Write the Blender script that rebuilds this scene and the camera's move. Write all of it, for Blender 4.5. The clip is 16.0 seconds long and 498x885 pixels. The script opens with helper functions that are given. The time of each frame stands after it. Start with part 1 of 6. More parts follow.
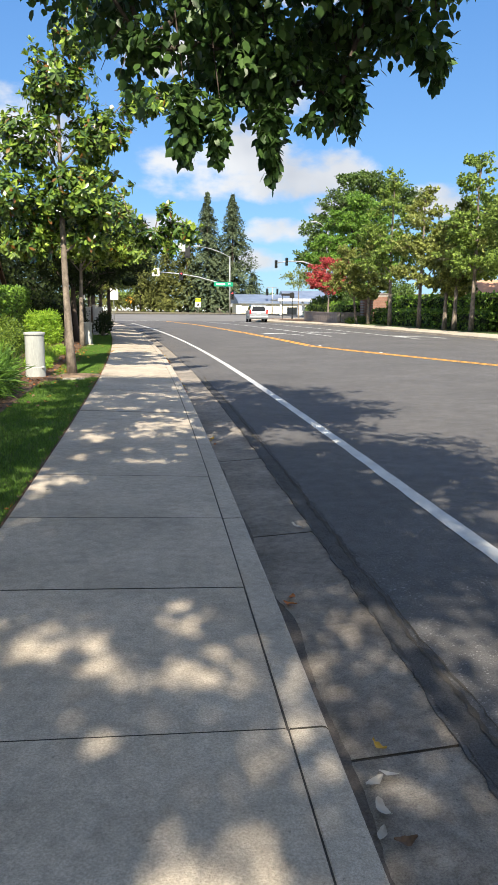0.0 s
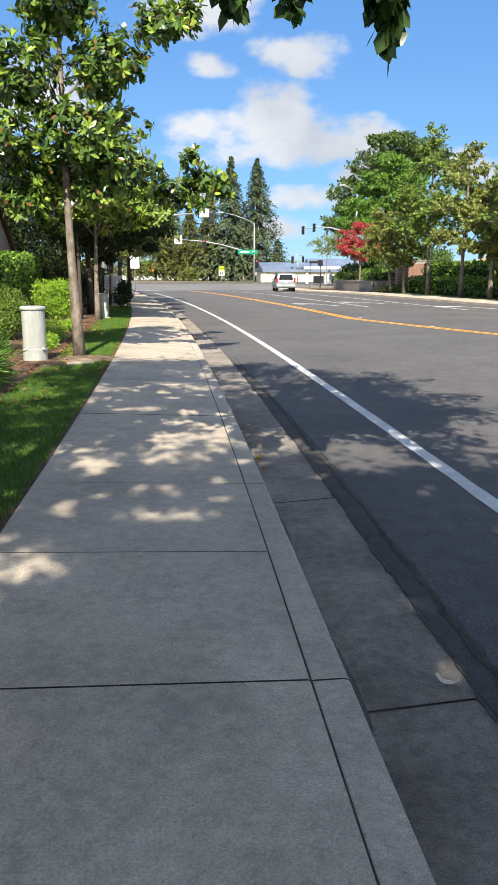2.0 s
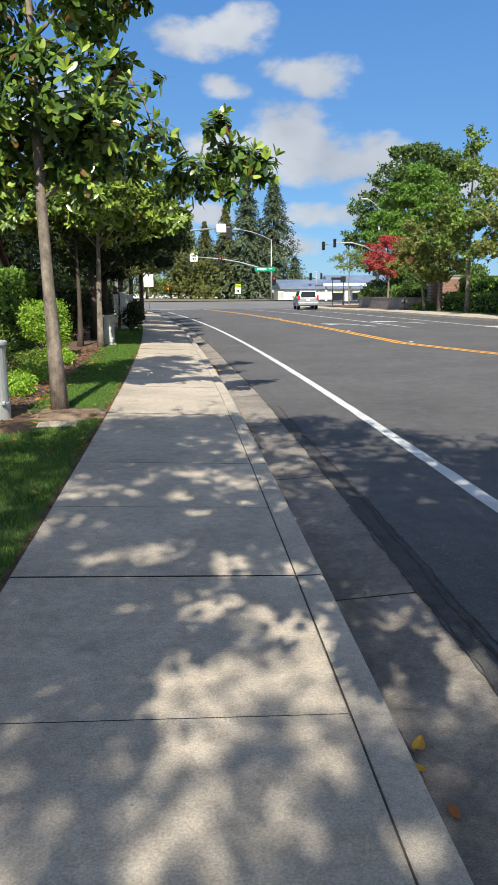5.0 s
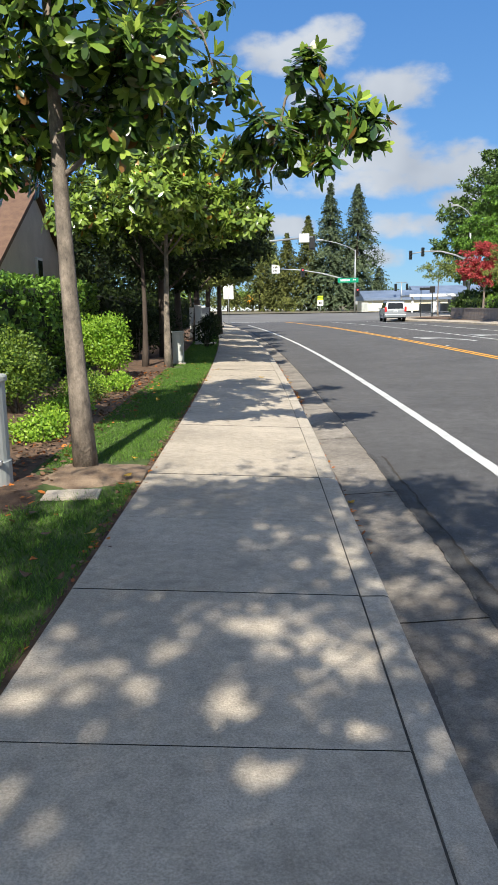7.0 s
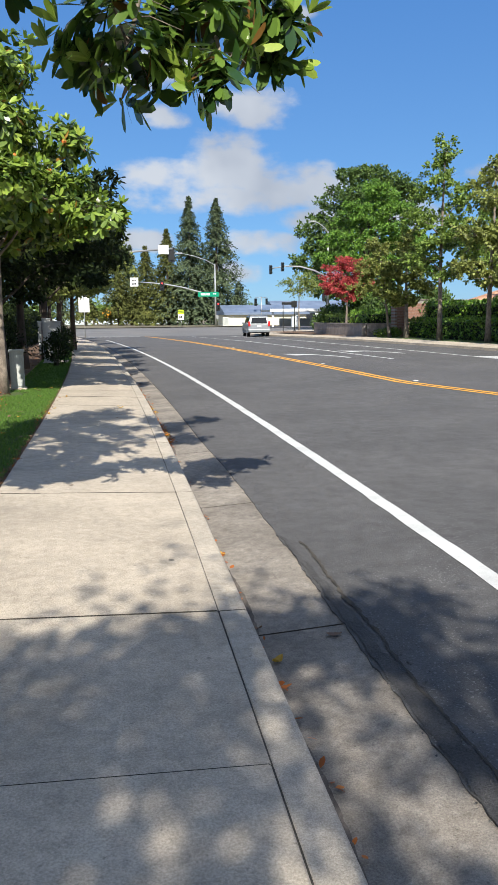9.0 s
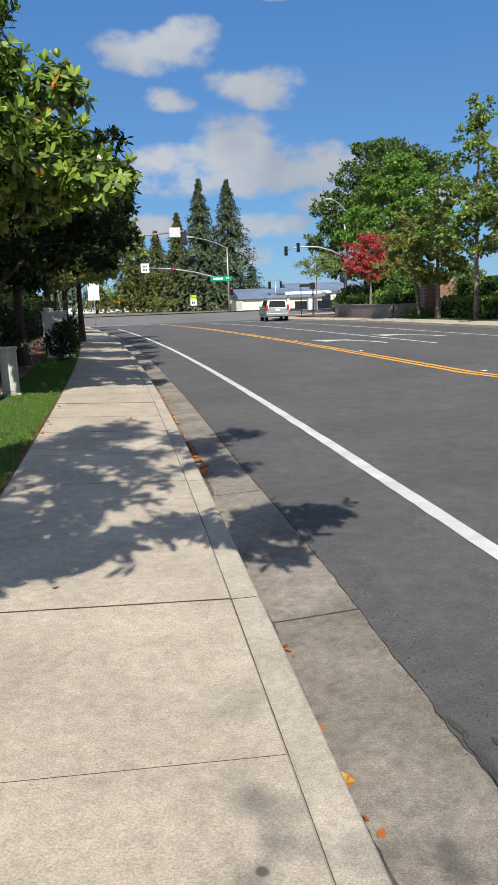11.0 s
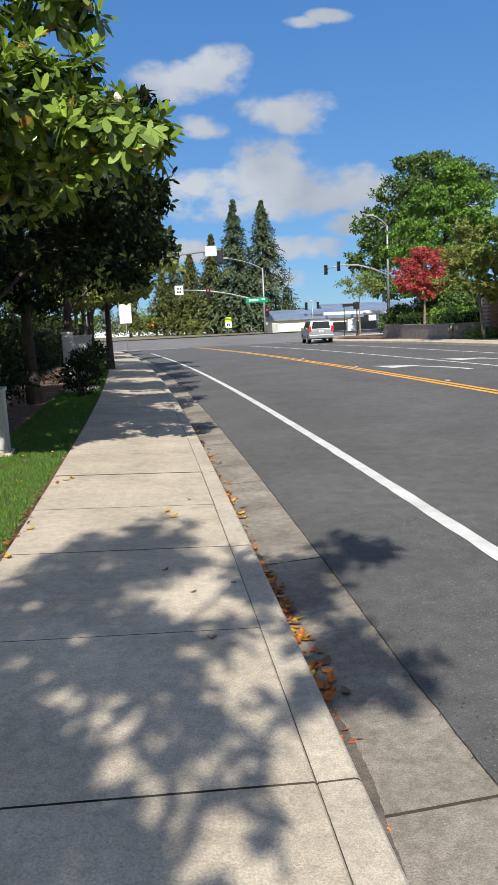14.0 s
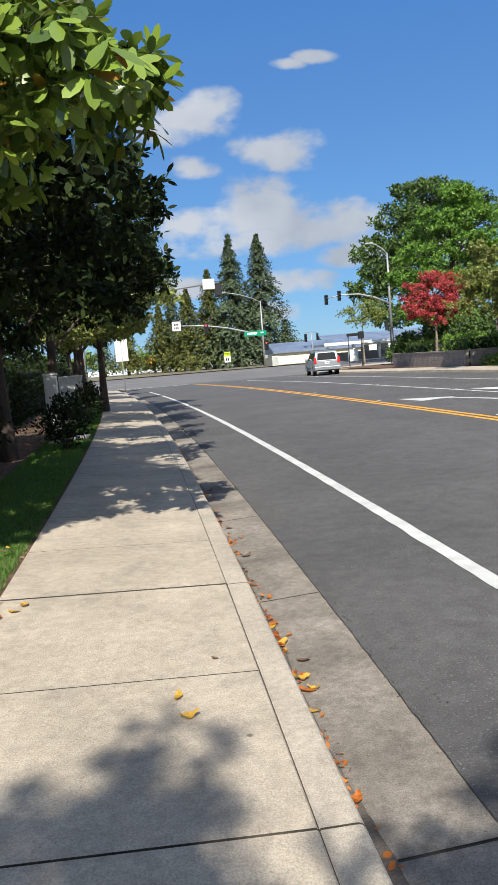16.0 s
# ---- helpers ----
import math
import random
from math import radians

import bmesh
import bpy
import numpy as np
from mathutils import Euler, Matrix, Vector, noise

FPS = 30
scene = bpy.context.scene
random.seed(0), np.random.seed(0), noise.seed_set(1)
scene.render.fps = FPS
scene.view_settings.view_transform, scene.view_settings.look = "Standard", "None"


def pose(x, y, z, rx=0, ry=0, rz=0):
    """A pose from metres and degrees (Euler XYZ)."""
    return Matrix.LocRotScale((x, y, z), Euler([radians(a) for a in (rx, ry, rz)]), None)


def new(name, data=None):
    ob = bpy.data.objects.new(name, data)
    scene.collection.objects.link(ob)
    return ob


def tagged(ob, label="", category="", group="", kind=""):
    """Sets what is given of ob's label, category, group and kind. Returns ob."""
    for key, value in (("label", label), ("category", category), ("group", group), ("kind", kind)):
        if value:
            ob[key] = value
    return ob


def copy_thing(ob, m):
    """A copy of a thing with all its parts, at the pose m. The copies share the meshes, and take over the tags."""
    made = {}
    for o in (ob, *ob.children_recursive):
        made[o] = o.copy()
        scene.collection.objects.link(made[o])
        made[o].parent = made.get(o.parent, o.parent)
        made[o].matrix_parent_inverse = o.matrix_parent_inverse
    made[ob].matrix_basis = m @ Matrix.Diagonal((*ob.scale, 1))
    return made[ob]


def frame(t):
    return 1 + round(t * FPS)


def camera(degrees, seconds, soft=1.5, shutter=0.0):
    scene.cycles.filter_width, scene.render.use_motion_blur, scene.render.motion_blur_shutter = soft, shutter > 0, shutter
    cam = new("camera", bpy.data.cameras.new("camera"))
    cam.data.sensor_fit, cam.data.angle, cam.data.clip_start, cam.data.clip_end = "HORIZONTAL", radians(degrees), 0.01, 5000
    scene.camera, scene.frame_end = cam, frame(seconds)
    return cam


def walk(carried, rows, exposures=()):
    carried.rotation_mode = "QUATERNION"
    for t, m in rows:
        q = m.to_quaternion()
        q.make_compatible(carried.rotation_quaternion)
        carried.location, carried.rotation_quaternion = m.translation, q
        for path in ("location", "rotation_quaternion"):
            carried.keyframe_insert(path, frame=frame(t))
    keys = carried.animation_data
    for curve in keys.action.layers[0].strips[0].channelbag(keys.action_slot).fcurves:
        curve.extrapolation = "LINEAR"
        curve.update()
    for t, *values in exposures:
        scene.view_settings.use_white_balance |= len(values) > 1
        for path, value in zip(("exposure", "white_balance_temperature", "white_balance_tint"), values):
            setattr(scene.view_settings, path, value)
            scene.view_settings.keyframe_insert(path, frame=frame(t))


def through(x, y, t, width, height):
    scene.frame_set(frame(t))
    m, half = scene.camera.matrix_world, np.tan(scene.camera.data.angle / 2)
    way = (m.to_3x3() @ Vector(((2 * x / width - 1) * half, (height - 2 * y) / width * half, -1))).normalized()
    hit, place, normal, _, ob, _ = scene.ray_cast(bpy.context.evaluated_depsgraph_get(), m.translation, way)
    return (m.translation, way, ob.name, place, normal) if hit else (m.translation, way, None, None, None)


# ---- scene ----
cam = camera(37.2, 16.0)
METRES, EYE, TILT, LEAN, TURN = 21.739, 1.5, -0.8, 4.6, -10.3
ROWS = [
    (0.0, 0.0, 0.0, -0.00129, 0.84, -9.71, -4.9),
    (0.5, -0.0058, 0.03, -0.00079, 0.21, -10.21, -4.11),
    (1.0, -0.0098, 0.0605, -0.00174, 1.04, -11.19, -4.02),
    (1.5, -0.0146, 0.0909, -0.00180, 2.16, -12.01, -4.9),
    (2.0, -0.0176, 0.1214, -0.00195, 2.59, -12.19, -4.68),
    (2.5, -0.0233, 0.1531, -0.00170, 2.15, -12.31, -4.9),
    (3.0, -0.0274, 0.1847, -0.00156, 1.64, -13.27, -4.96),
    (5.5, -0.0527, 0.3404, -0.00173, 5.46, -10.82, -3.94),
    (6.0, -0.0567, 0.3715, -0.00164, 7.54, -11.03, -3.63),
    (6.5, -0.0606, 0.4028, -0.00164, 8.36, -11.15, -3.15),
    (7.0, -0.0632, 0.434, -0.00125, 9.92, -10.5, -3.76),
    (7.5, -0.0679, 0.4649, -0.00106, 9.15, -9.87, -4.45),
    (8.0, -0.0713, 0.4967, -0.00151, 1.82, -8.39, -5.58),
    (8.5, -0.0768, 0.5267, -0.00122, -2.62, -8.01, -4.65),
    (9.0, -0.0807, 0.5581, -0.00113, -0.77, -8.71, -4.03),
    (11.5, -0.105, 0.7111, -0.00081, -0.01, -10.25, -2.13),
    (12.0, -0.1109, 0.7396, -0.00136, -0.31, -10.54, -1.46),
    (12.5, -0.1182, 0.7706, -0.00102, -0.19, -9.94, -0.78),
    (13.0, -0.1223, 0.8021, -0.00097, 0.57, -8.57, 0.04),
    (13.5, -0.1264, 0.8339, -0.00052, 0.98, -8.33, -0.37),
    (14.0, -0.1298, 0.865, -0.00098, 2.64, -8.41, -1.88),
    (14.5, -0.1347, 0.8949, -0.00003, 3.05, -6.92, -1.5),
    (15.0, -0.1389, 0.9269, -0.00049, 2.23, -6.2, -0.74),
    (15.5, -0.1449, 0.9583, -0.00016, 1.51, -5.95, -0.08),
    (16.0, -0.1496, 0.9881, -0.00044, 2.48, -5.83, 0.07),
]
walk(cam, [(t, pose(0, 0, EYE, TILT, LEAN, TURN) @ pose(METRES * x, METRES * y, METRES * z, 90 + pitch, roll, yaw)) for t, x, y, z, yaw, pitch, roll in ROWS],
     [(0.0, 1.10, 6520, 8.5), (3.2, 0.95, 6280, 8.5), (5.5, 0.67, 6120, 7.5), (7.2, 0.72, 6100, 7.5), (9.0, 0.68, 6020, 8.5), (11.5, 0.40, 6080, 8.5), (13.0, 0.50, 6080, 8.5), (14.2, 0.55, 6050, 8.0), (16.0, 0.59, 6050, 8.5)])

# ---- world, sun, exposure ----
SUN_DIR = Vector((-0.16, -1.14, 1.0)).normalized()
world = bpy.data.worlds.new("sky")
scene.world = world
world.use_nodes = True
wn, wl = world.node_tree.nodes, world.node_tree.links
wn.clear()
w_out = wn.new("ShaderNodeOutputWorld")
w_bg = wn.new("ShaderNodeBackground")
w_sky = wn.new("ShaderNodeTexSky")
w_sky.sky_type = "NISHITA"
w_sky.sun_disc = False
w_sky.sun_elevation = math.asin(SUN_DIR.z)
w_sky.sun_rotation = math.atan2(SUN_DIR.x, SUN_DIR.y)
w_sky.altitude = 200
w_sky.air_density = 1.0
w_sky.dust_density = 0.1
w_sky.ozone_density = 2.0
w_bg.inputs["Strength"].default_value = 0.062
wl.new(w_bg.outputs["Background"], w_out.inputs["Surface"])


def w_math(op, a, b=None, clamp=False):
    n = wn.new("ShaderNodeMath")
    n.operation, n.use_clamp = op, clamp
    for i, v in enumerate((a, b)):
        if v is None:
            continue
        if hasattr(v, "links"):
            wl.new(v, n.inputs[i])
        else:
            n.inputs[i].default_value = v
    return n.outputs[0]


def w_mix(fac, a, b, mode="MIX"):
    n = wn.new("ShaderNodeMix")
    n.data_type, n.blend_type = "RGBA", mode
    for sock, v in ((n.inputs["Factor"], fac), (n.inputs["A"], a), (n.inputs["B"], b)):
        if hasattr(v, "links"):
            wl.new(v, sock)
        elif isinstance(v, (int, float)):
            sock.default_value = v
        else:
            sock.default_value = (*v, 1)
    return n.outputs["Result"]


# fair-weather clouds: soft heaps placed by direction (x/y, z/y), width and height
w_dir = wn.new("ShaderNodeTexCoord").outputs["Generated"]
w_sep = wn.new("ShaderNodeSeparateXYZ")
wl.new(w_dir, w_sep.inputs[0])
w_ahead = w_math("MAXIMUM", w_sep.outputs[1], 0.05)
w_u = w_math("DIVIDE", w_sep.outputs[0], w_ahead)
w_v = w_math("DIVIDE", w_sep.outputs[2], w_ahead)
HEAPS = [(0.105, 0.176, 0.080, 0.030), (0.168, 0.194, 0.066, 0.044), (0.235, 0.168, 0.090, 0.032), (0.285, 0.176, 0.050, 0.028), (0.180, 0.157, 0.155, 0.021), (0.285, 0.131, 0.055, 0.017),
         (0.212, 0.096, 0.055, 0.018), (0.178, 0.062, 0.040, 0.016), (0.058, 0.310, 0.070, 0.024), (0.110, 0.330, 0.042, 0.022),
         (0.202, 0.270, 0.064, 0.024), (0.087, 0.254, 0.034, 0.016), (0.222, 0.380, 0.024, 0.008), (0.254, 0.387, 0.030, 0.009), (-0.14, 0.215, 0.090, 0.045),
         (0.430, 0.140, 0.050, 0.024), (0.05, 0.10, 0.05, 0.016), (0.62, 0.19, 0.10, 0.03), (-0.45, 0.3, 0.12, 0.05), (0.75, 0.42, 0.14, 0.05)]
heap = None
for hu, hv, ha, hb in HEAPS:
    du = w_math("DIVIDE", w_math("SUBTRACT", w_u, hu), ha)
    dv = w_math("DIVIDE", w_math("SUBTRACT", w_v, hv), hb)
    one = w_math("SUBTRACT", 1.0, w_math("ADD", w_math("MULTIPLY", du, du), w_math("MULTIPLY", dv, dv)))
    heap = one if heap is None else w_math("MAXIMUM", heap, one)
# unseen broken cloud added overhead and behind, to whiten the fill light
w_far = wn.new("ShaderNodeTexNoise")
w_far.inputs["Scale"].default_value = 2.6
w_far.inputs["Detail"].default_value = 4.0
wl.new(w_dir, w_far.inputs["Vector"])
w_beyond = w_math("MAXIMUM", w_math("MULTIPLY", w_math("SUBTRACT", w_sep.outputs[2], 0.42), 6.0, True), w_math("MULTIPLY", w_math("SUBTRACT", 0.3, w_sep.outputs[1]), 4.0, True))
w_fill_cloud = w_math("ADD", w_math("MULTIPLY", w_math("SUBTRACT", w_far.outputs["Fac"], 0.45), 9.0), w_math("MULTIPLY", w_math("SUBTRACT", w_beyond, 1.0), 6.0))
heap = w_math("MAXIMUM", heap, w_fill_cloud)
w_noise = wn.new("ShaderNodeTexNoise")
w_noise.inputs["Scale"].default_value = 19.0
w_noise.inputs["Detail"].default_value = 7.0
w_noise.inputs["Roughness"].default_value = 0.55
w_map = wn.new("ShaderNodeMapping")
w_map.inputs["Scale"].default_value = (1.0, 1.0, 1.7)
wl.new(w_dir, w_map.inputs["Vector"])
wl.new(w_map.outputs["Vector"], w_noise.inputs["Vector"])
w_fluff = w_math("MULTIPLY", w_math("SUBTRACT", w_noise.outputs["Fac"], 0.5), 3.4)
w_dens = w_math("ADD", w_math("MAXIMUM", heap, -2.2), w_fluff)
w_cover = wn.new("ShaderNodeMapRange")
w_cover.interpolation_type = "SMOOTHSTEP"
w_cover.inputs["From Min"].default_value = -0.40
w_cover.inputs["From Max"].default_value = 0.90
w_cover.inputs["To Max"].default_value = 0.93
wl.new(w_dens, w_cover.inputs["Value"])
w_shade = wn.new("ShaderNodeTexNoise")
w_shade.inputs["Scale"].default_value = 9.0
w_shade.inputs["Detail"].default_value = 3.0
wl.new(w_dir, w_shade.inputs["Vector"])
w_body = w_mix(w_math("MULTIPLY", w_math("SUBTRACT", w_shade.outputs["Fac"], 0.33), 3.0, True), (4.6, 4.8, 5.3), (7.2, 7.2, 7.3))
w_blue = w_mix(1.0, w_sky.outputs["Color"], (0.72, 0.98, 1.17), "MULTIPLY")
w_grade = wn.new("ShaderNodeValToRGB")
w_grade.color_ramp.elements[0].position, w_grade.color_ramp.elements[0].color = 0.0, (0.23, 0.45, 0.80, 1)
w_grade.color_ramp.elements[1].position, w_grade.color_ramp.elements[1].color = 0.5, (0.080, 0.27, 0.74, 1)
wl.new(w_math("MAXIMUM", w_sep.outputs[2], 0.0), w_grade.inputs["Fac"])
w_grade = w_mix(1.0, w_grade.outputs["Color"], (9.2, 9.2, 9.2), "MULTIPLY")
w_blue = w_mix(0.6, w_blue, w_grade)
wl.new(w_mix(w_cover.outputs["Result"], w_blue, w_body), w_bg.inputs["Color"])

sun = new("sun", bpy.data.lights.new("sun", "SUN"))
sun.data.energy = 5.0
sun.data.angle = radians(0.55)
sun.data.color = (1.0, 0.905, 0.76)
sun.matrix_world = Matrix.Translation((0, 0, 30)) @ SUN_DIR.to_track_quat("Z", "Y").to_matrix().to_4x4()


# ---- materials ----
def nodes_of(name):
    m = bpy.data.materials.new(name)
    m.use_nodes = True
    nt = m.node_tree
    return m, nt, nt.nodes["Principled BSDF"]


def ramp(nt, src, stops):
    r = nt.nodes.new("ShaderNodeValToRGB")
    els = r.color_ramp.elements
    while len(els) < len(stops):
        els.new(0.5)
    for e, (p, c) in zip(els, stops):
        e.position, e.color = p, (*c, 1)
    nt.links.new(src, r.inputs["Fac"])
    return r.outputs["Color"]


def noise_tex(nt, scale, detail=4.0, rough=0.6, vec=None, distort=0.0):
    n = nt.nodes.new("ShaderNodeTexNoise")
    n.inputs["Scale"].default_value = scale
    n.inputs["Detail"].default_value = detail
    n.inputs["Roughness"].default_value = rough
    n.inputs["Distortion"].default_value = distort
    if vec is not None:
        nt.links.new(vec, n.inputs["Vector"])
    return n.outputs["Fac"]


def coords(nt, scale=None):
    c = nt.nodes.new("ShaderNodeNewGeometry").outputs["Position"]
    if scale:
        mp = nt.nodes.new("ShaderNodeMapping")
        mp.inputs["Scale"].default_value = scale
        nt.links.new(c, mp.inputs["Vector"])
        return mp.outputs["Vector"]
    return c


def mix(nt, fac, a, b, mode="MIX"):
    m = nt.nodes.new("ShaderNodeMix")
    m.data_type, m.blend_type = "RGBA", mode
    for sock, v in ((m.inputs["Factor"], fac), (m.inputs["A"], a), (m.inputs["B"], b)):
        if hasattr(v, "links"):
            nt.links.new(v, sock)
        elif isinstance(v, (int, float)):
            sock.default_value = v
        else:
            sock.default_value = (*v, 1)
    return m.outputs["Result"]


def bump(nt, bsdf, height, strength=0.3, dist=0.01):
    b = nt.nodes.new("ShaderNodeBump")
    b.inputs["Strength"].default_value = strength
    b.inputs["Distance"].default_value = dist
    nt.links.new(height, b.inputs["Height"])
    nt.links.new(b.outputs["Normal"], bsdf.inputs["Normal"])


def surface(name, dark, light, scale=3.0, fine=60.0, rough=0.8, bump_s=0.3, bump_d=0.005, stretch=None, metal=0.0, fine_mix=0.35, spread=(0.3, 0.7), speck=0.0, fleck=None, spots=None):
    """A two-scale mottled surface: broad stains and fine grain, with relief."""
    m, nt, bs = nodes_of(name)
    v = coords(nt, stretch)
    big = noise_tex(nt, scale, 5, 0.6, v)
    col = ramp(nt, big, [(spread[0], dark), (spread[1], light)])
    grain = noise_tex(nt, fine, 3, 0.7, v)
    g = ramp(nt, grain, [(0.3, (0.35, 0.35, 0.35)), (0.7, (0.68, 0.68, 0.68))])
    out = mix(nt, fine_mix, col, g, "OVERLAY")
    if speck:
        blotch = noise_tex(nt, scale * 14, 4, 0.65, v)
        out = mix(nt, speck, out, ramp(nt, blotch, [(0.32, (0.36, 0.35, 0.34)), (0.68, (0.64, 0.64, 0.64))]), "OVERLAY")
        pit = noise_tex(nt, 42.0, 2, 0.5, v)
        out = mix(nt, ramp(nt, pit, [(0.70, (0, 0, 0)), (0.76, (0.55, 0.55, 0.55))]), out, tuple(c * 0.45 for c in dark))
    if fleck:
        stone = noise_tex(nt, 75.0, 1, 0.4, v)
        where = noise_tex(nt, 0.8, 4, 0.6, v)
        worn = mix(nt, 1.0, ramp(nt, stone, [(0.64, (0, 0, 0)), (0.72, (0.75, 0.75, 0.75))]), ramp(nt, where, [(0.35, (0.2, 0.2, 0.2)), (0.65, (1, 1, 1))]), "MULTIPLY")
        out = mix(nt, worn, out, fleck)
    if spots:
        soot = noise_tex(nt, 1.6, 6, 0.7, v, 0.4)
        out = mix(nt, ramp(nt, soot, [(0.56, (0, 0, 0)), (0.74, (0.5, 0.5, 0.5))]), out, spots)
        cell = nt.nodes.new("ShaderNodeTexVoronoi")
        cell.inputs["Scale"].default_value = 1.9
        nt.links.new(v, cell.inputs["Vector"])
        out = mix(nt, ramp(nt, cell.outputs["Distance"], [(0.028, (0.75, 0.75, 0.75)), (0.042, (0, 0, 0))]), out, tuple(c * 0.35 for c in spots))
    nt.links.new(out, bs.inputs["Base Color"])
    bs.inputs["Roughness"].default_value = rough
    bs.inputs["Metallic"].default_value = metal
    bump(nt, bs, grain, bump_s, bump_d)
    return m


def leaf_material(name, dark, light, rough=0.45, through=0.25, back=None, accent=None, accent_at=0.97, gloss=0.35):
    """Leaves: every leaf a shade of its own, some light passing through."""
    m, nt, bs = nodes_of(name)
    rnd = nt.nodes.new("ShaderNodeNewGeometry").outputs["Random Per Island"]
    stops = [(0.0, dark), (0.55, tuple((a + b) / 2 for a, b in zip(dark, light))), (0.9, light)]
    if accent:
        stops += [(accent_at - 0.005, light), (accent_at, accent)]
    col = ramp(nt, rnd, stops)
    nt.links.new(col, bs.inputs["Base Color"])
    bs.inputs["Roughness"].default_value = rough
    bs.inputs["Specular IOR Level"].default_value = gloss
    tr = nt.nodes.new("ShaderNodeBsdfTranslucent")
    tcol = mix(nt, 1.0, col, (1.0, 1.0, 0.45), "MULTIPLY")
    bright = nt.nodes.new("ShaderNodeBrightContrast")
    bright.inputs["Bright"].default_value = 0.03
    nt.links.new(tcol, bright.inputs["Color"])
    nt.links.new(bright.outputs["Color"], tr.inputs["Color"])
    ms = nt.nodes.new("ShaderNodeMixShader")
    ms.inputs["Fac"].default_value = through
    nt.links.new(bs.outputs["BSDF"], ms.inputs[1])
    nt.links.new(tr.outputs["BSDF"], ms.inputs[2])
    out = next(n for n in nt.nodes if n.type == "OUTPUT_MATERIAL")
    nt.links.new(ms.outputs["Shader"], out.inputs["Surface"])
    return m


def plain(name, color, rough=0.5, metal=0.0, emit=0.0):
    m, nt, bs = nodes_of(name)
    v = coords(nt)
    n = noise_tex(nt, 7.0, 4, 0.6, v)
    lo = tuple(c * 0.86 for c in color)
    nt.links.new(ramp(nt, n, [(0.3, lo), (0.7, color)]), bs.inputs["Base Color"])
    bs.inputs["Roughness"].default_value = rough
    bs.inputs["Metallic"].default_value = metal
    if emit:
        bs.inputs["Emission Color"].default_value = (*color, 1)
        bs.inputs["Emission Strength"].default_value = emit
    return m


M_CONCRETE = surface("sidewalk_concrete", (0.35, 0.300, 0.235), (0.515, 0.443, 0.348), 1.1, 115.0, 0.88, 0.8, 0.005, fine_mix=0.9, speck=0.50, spots=(0.17, 0.16, 0.135))
M_KERB = surface("kerb_concrete", (0.35, 0.308, 0.248), (0.50, 0.436, 0.350), 2.0, 150.0, 0.88, 0.7, 0.005, fine_mix=0.95, speck=0.55)
M_GUTTER = surface("gutter_concrete", (0.125, 0.109, 0.092), (0.33, 0.29, 0.24), 1.4, 130.0, 0.9, 1.0, 0.007, fine_mix=1.0, speck=0.8)
M_ASPHALT = surface("asphalt", (0.074, 0.071, 0.069), (0.110, 0.105, 0.102), 0.45, 105.0, 0.82, 1.0, 0.008, fine_mix=1.0, speck=0.65, fleck=(0.30, 0.29, 0.28))
M_SOIL = surface("soil", (0.06, 0.037, 0.023), (0.19, 0.115, 0.07), 6.0, 80.0, 0.95, 0.8, 0.02)
M_WHITE = surface("white_road_paint", (0.46, 0.46, 0.44), (0.66, 0.66, 0.63), 4.0, 120.0, 0.7, 0.4, 0.003)
M_YELLOW = surface("yellow_road_paint", (0.66, 0.29, 0.02), (0.82, 0.43, 0.05), 4.0, 120.0, 0.7, 0.4, 0.003)
M_GRASSBED = surface("grass_bed", (0.045, 0.075, 0.015), (0.10, 0.14, 0.03), 4.0, 90.0, 0.95, 0.8, 0.02)
M_GROUND = surface("open_ground", (0.10, 0.085, 0.06), (0.17, 0.14, 0.095), 0.3, 8.0, 0.95, 0.5, 0.02)
M_BARK = surface("grey_bark", (0.085, 0.07, 0.056), (0.29, 0.24, 0.19), 11.0, 60.0, 0.9, 0.9, 0.012, (1, 1, 0.55), fine_mix=0.6, speck=0.5)
M_BARK_DARK = surface("dark_bark", (0.04, 0.03, 0.024), (0.10, 0.075, 0.058), 7.0, 45.0, 0.95, 0.9, 0.015, (1, 1, 0.25))
M_MAG = leaf_material("magnolia_leaf", (0.024, 0.062, 0.014), (0.17, 0.27, 0.042), 0.2, 0.25, gloss=0.75, accent=(0.20, 0.10, 0.025), accent_at=0.955)
M_PEAR = leaf_material("drooping_leaf", (0.020, 0.052, 0.016), (0.10, 0.185, 0.045), 0.35, 0.40)
M_TREE_OLIVE = leaf_material("olive_tree_leaf", (0.10, 0.125, 0.03), (0.38, 0.42, 0.12), 0.5, 0.35)
M_TREE_GREEN = leaf_material("green_tree_leaf", (0.05, 0.12, 0.018), (0.22, 0.39, 0.055), 0.5, 0.25)
# dark green taken near black: shade on the left side is in this colour
M_DARK_SHADED = leaf_material("dark_shaded_leaf", (0.008, 0.016, 0.005), (0.034, 0.052, 0.012), 0.65, 0.15, gloss=0.15)
M_TREE_MASS = leaf_material("deep_green_tree_leaf", (0.035, 0.07, 0.017), (0.14, 0.22, 0.05), 0.5, 0.25)
M_RED = leaf_material("red_tree_leaf", (0.22, 0.022, 0.035), (0.66, 0.12, 0.12), 0.5, 0.3)
M_LIME = leaf_material("lime_leaf", (0.11, 0.24, 0.012), (0.34, 0.50, 0.05), 0.45, 0.3)
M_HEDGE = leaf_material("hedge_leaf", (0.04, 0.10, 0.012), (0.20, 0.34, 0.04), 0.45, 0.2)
M_CONIFER = leaf_material("conifer_needles", (0.050, 0.074, 0.044), (0.155, 0.195, 0.105), 0.9, 0.12, gloss=0.1)
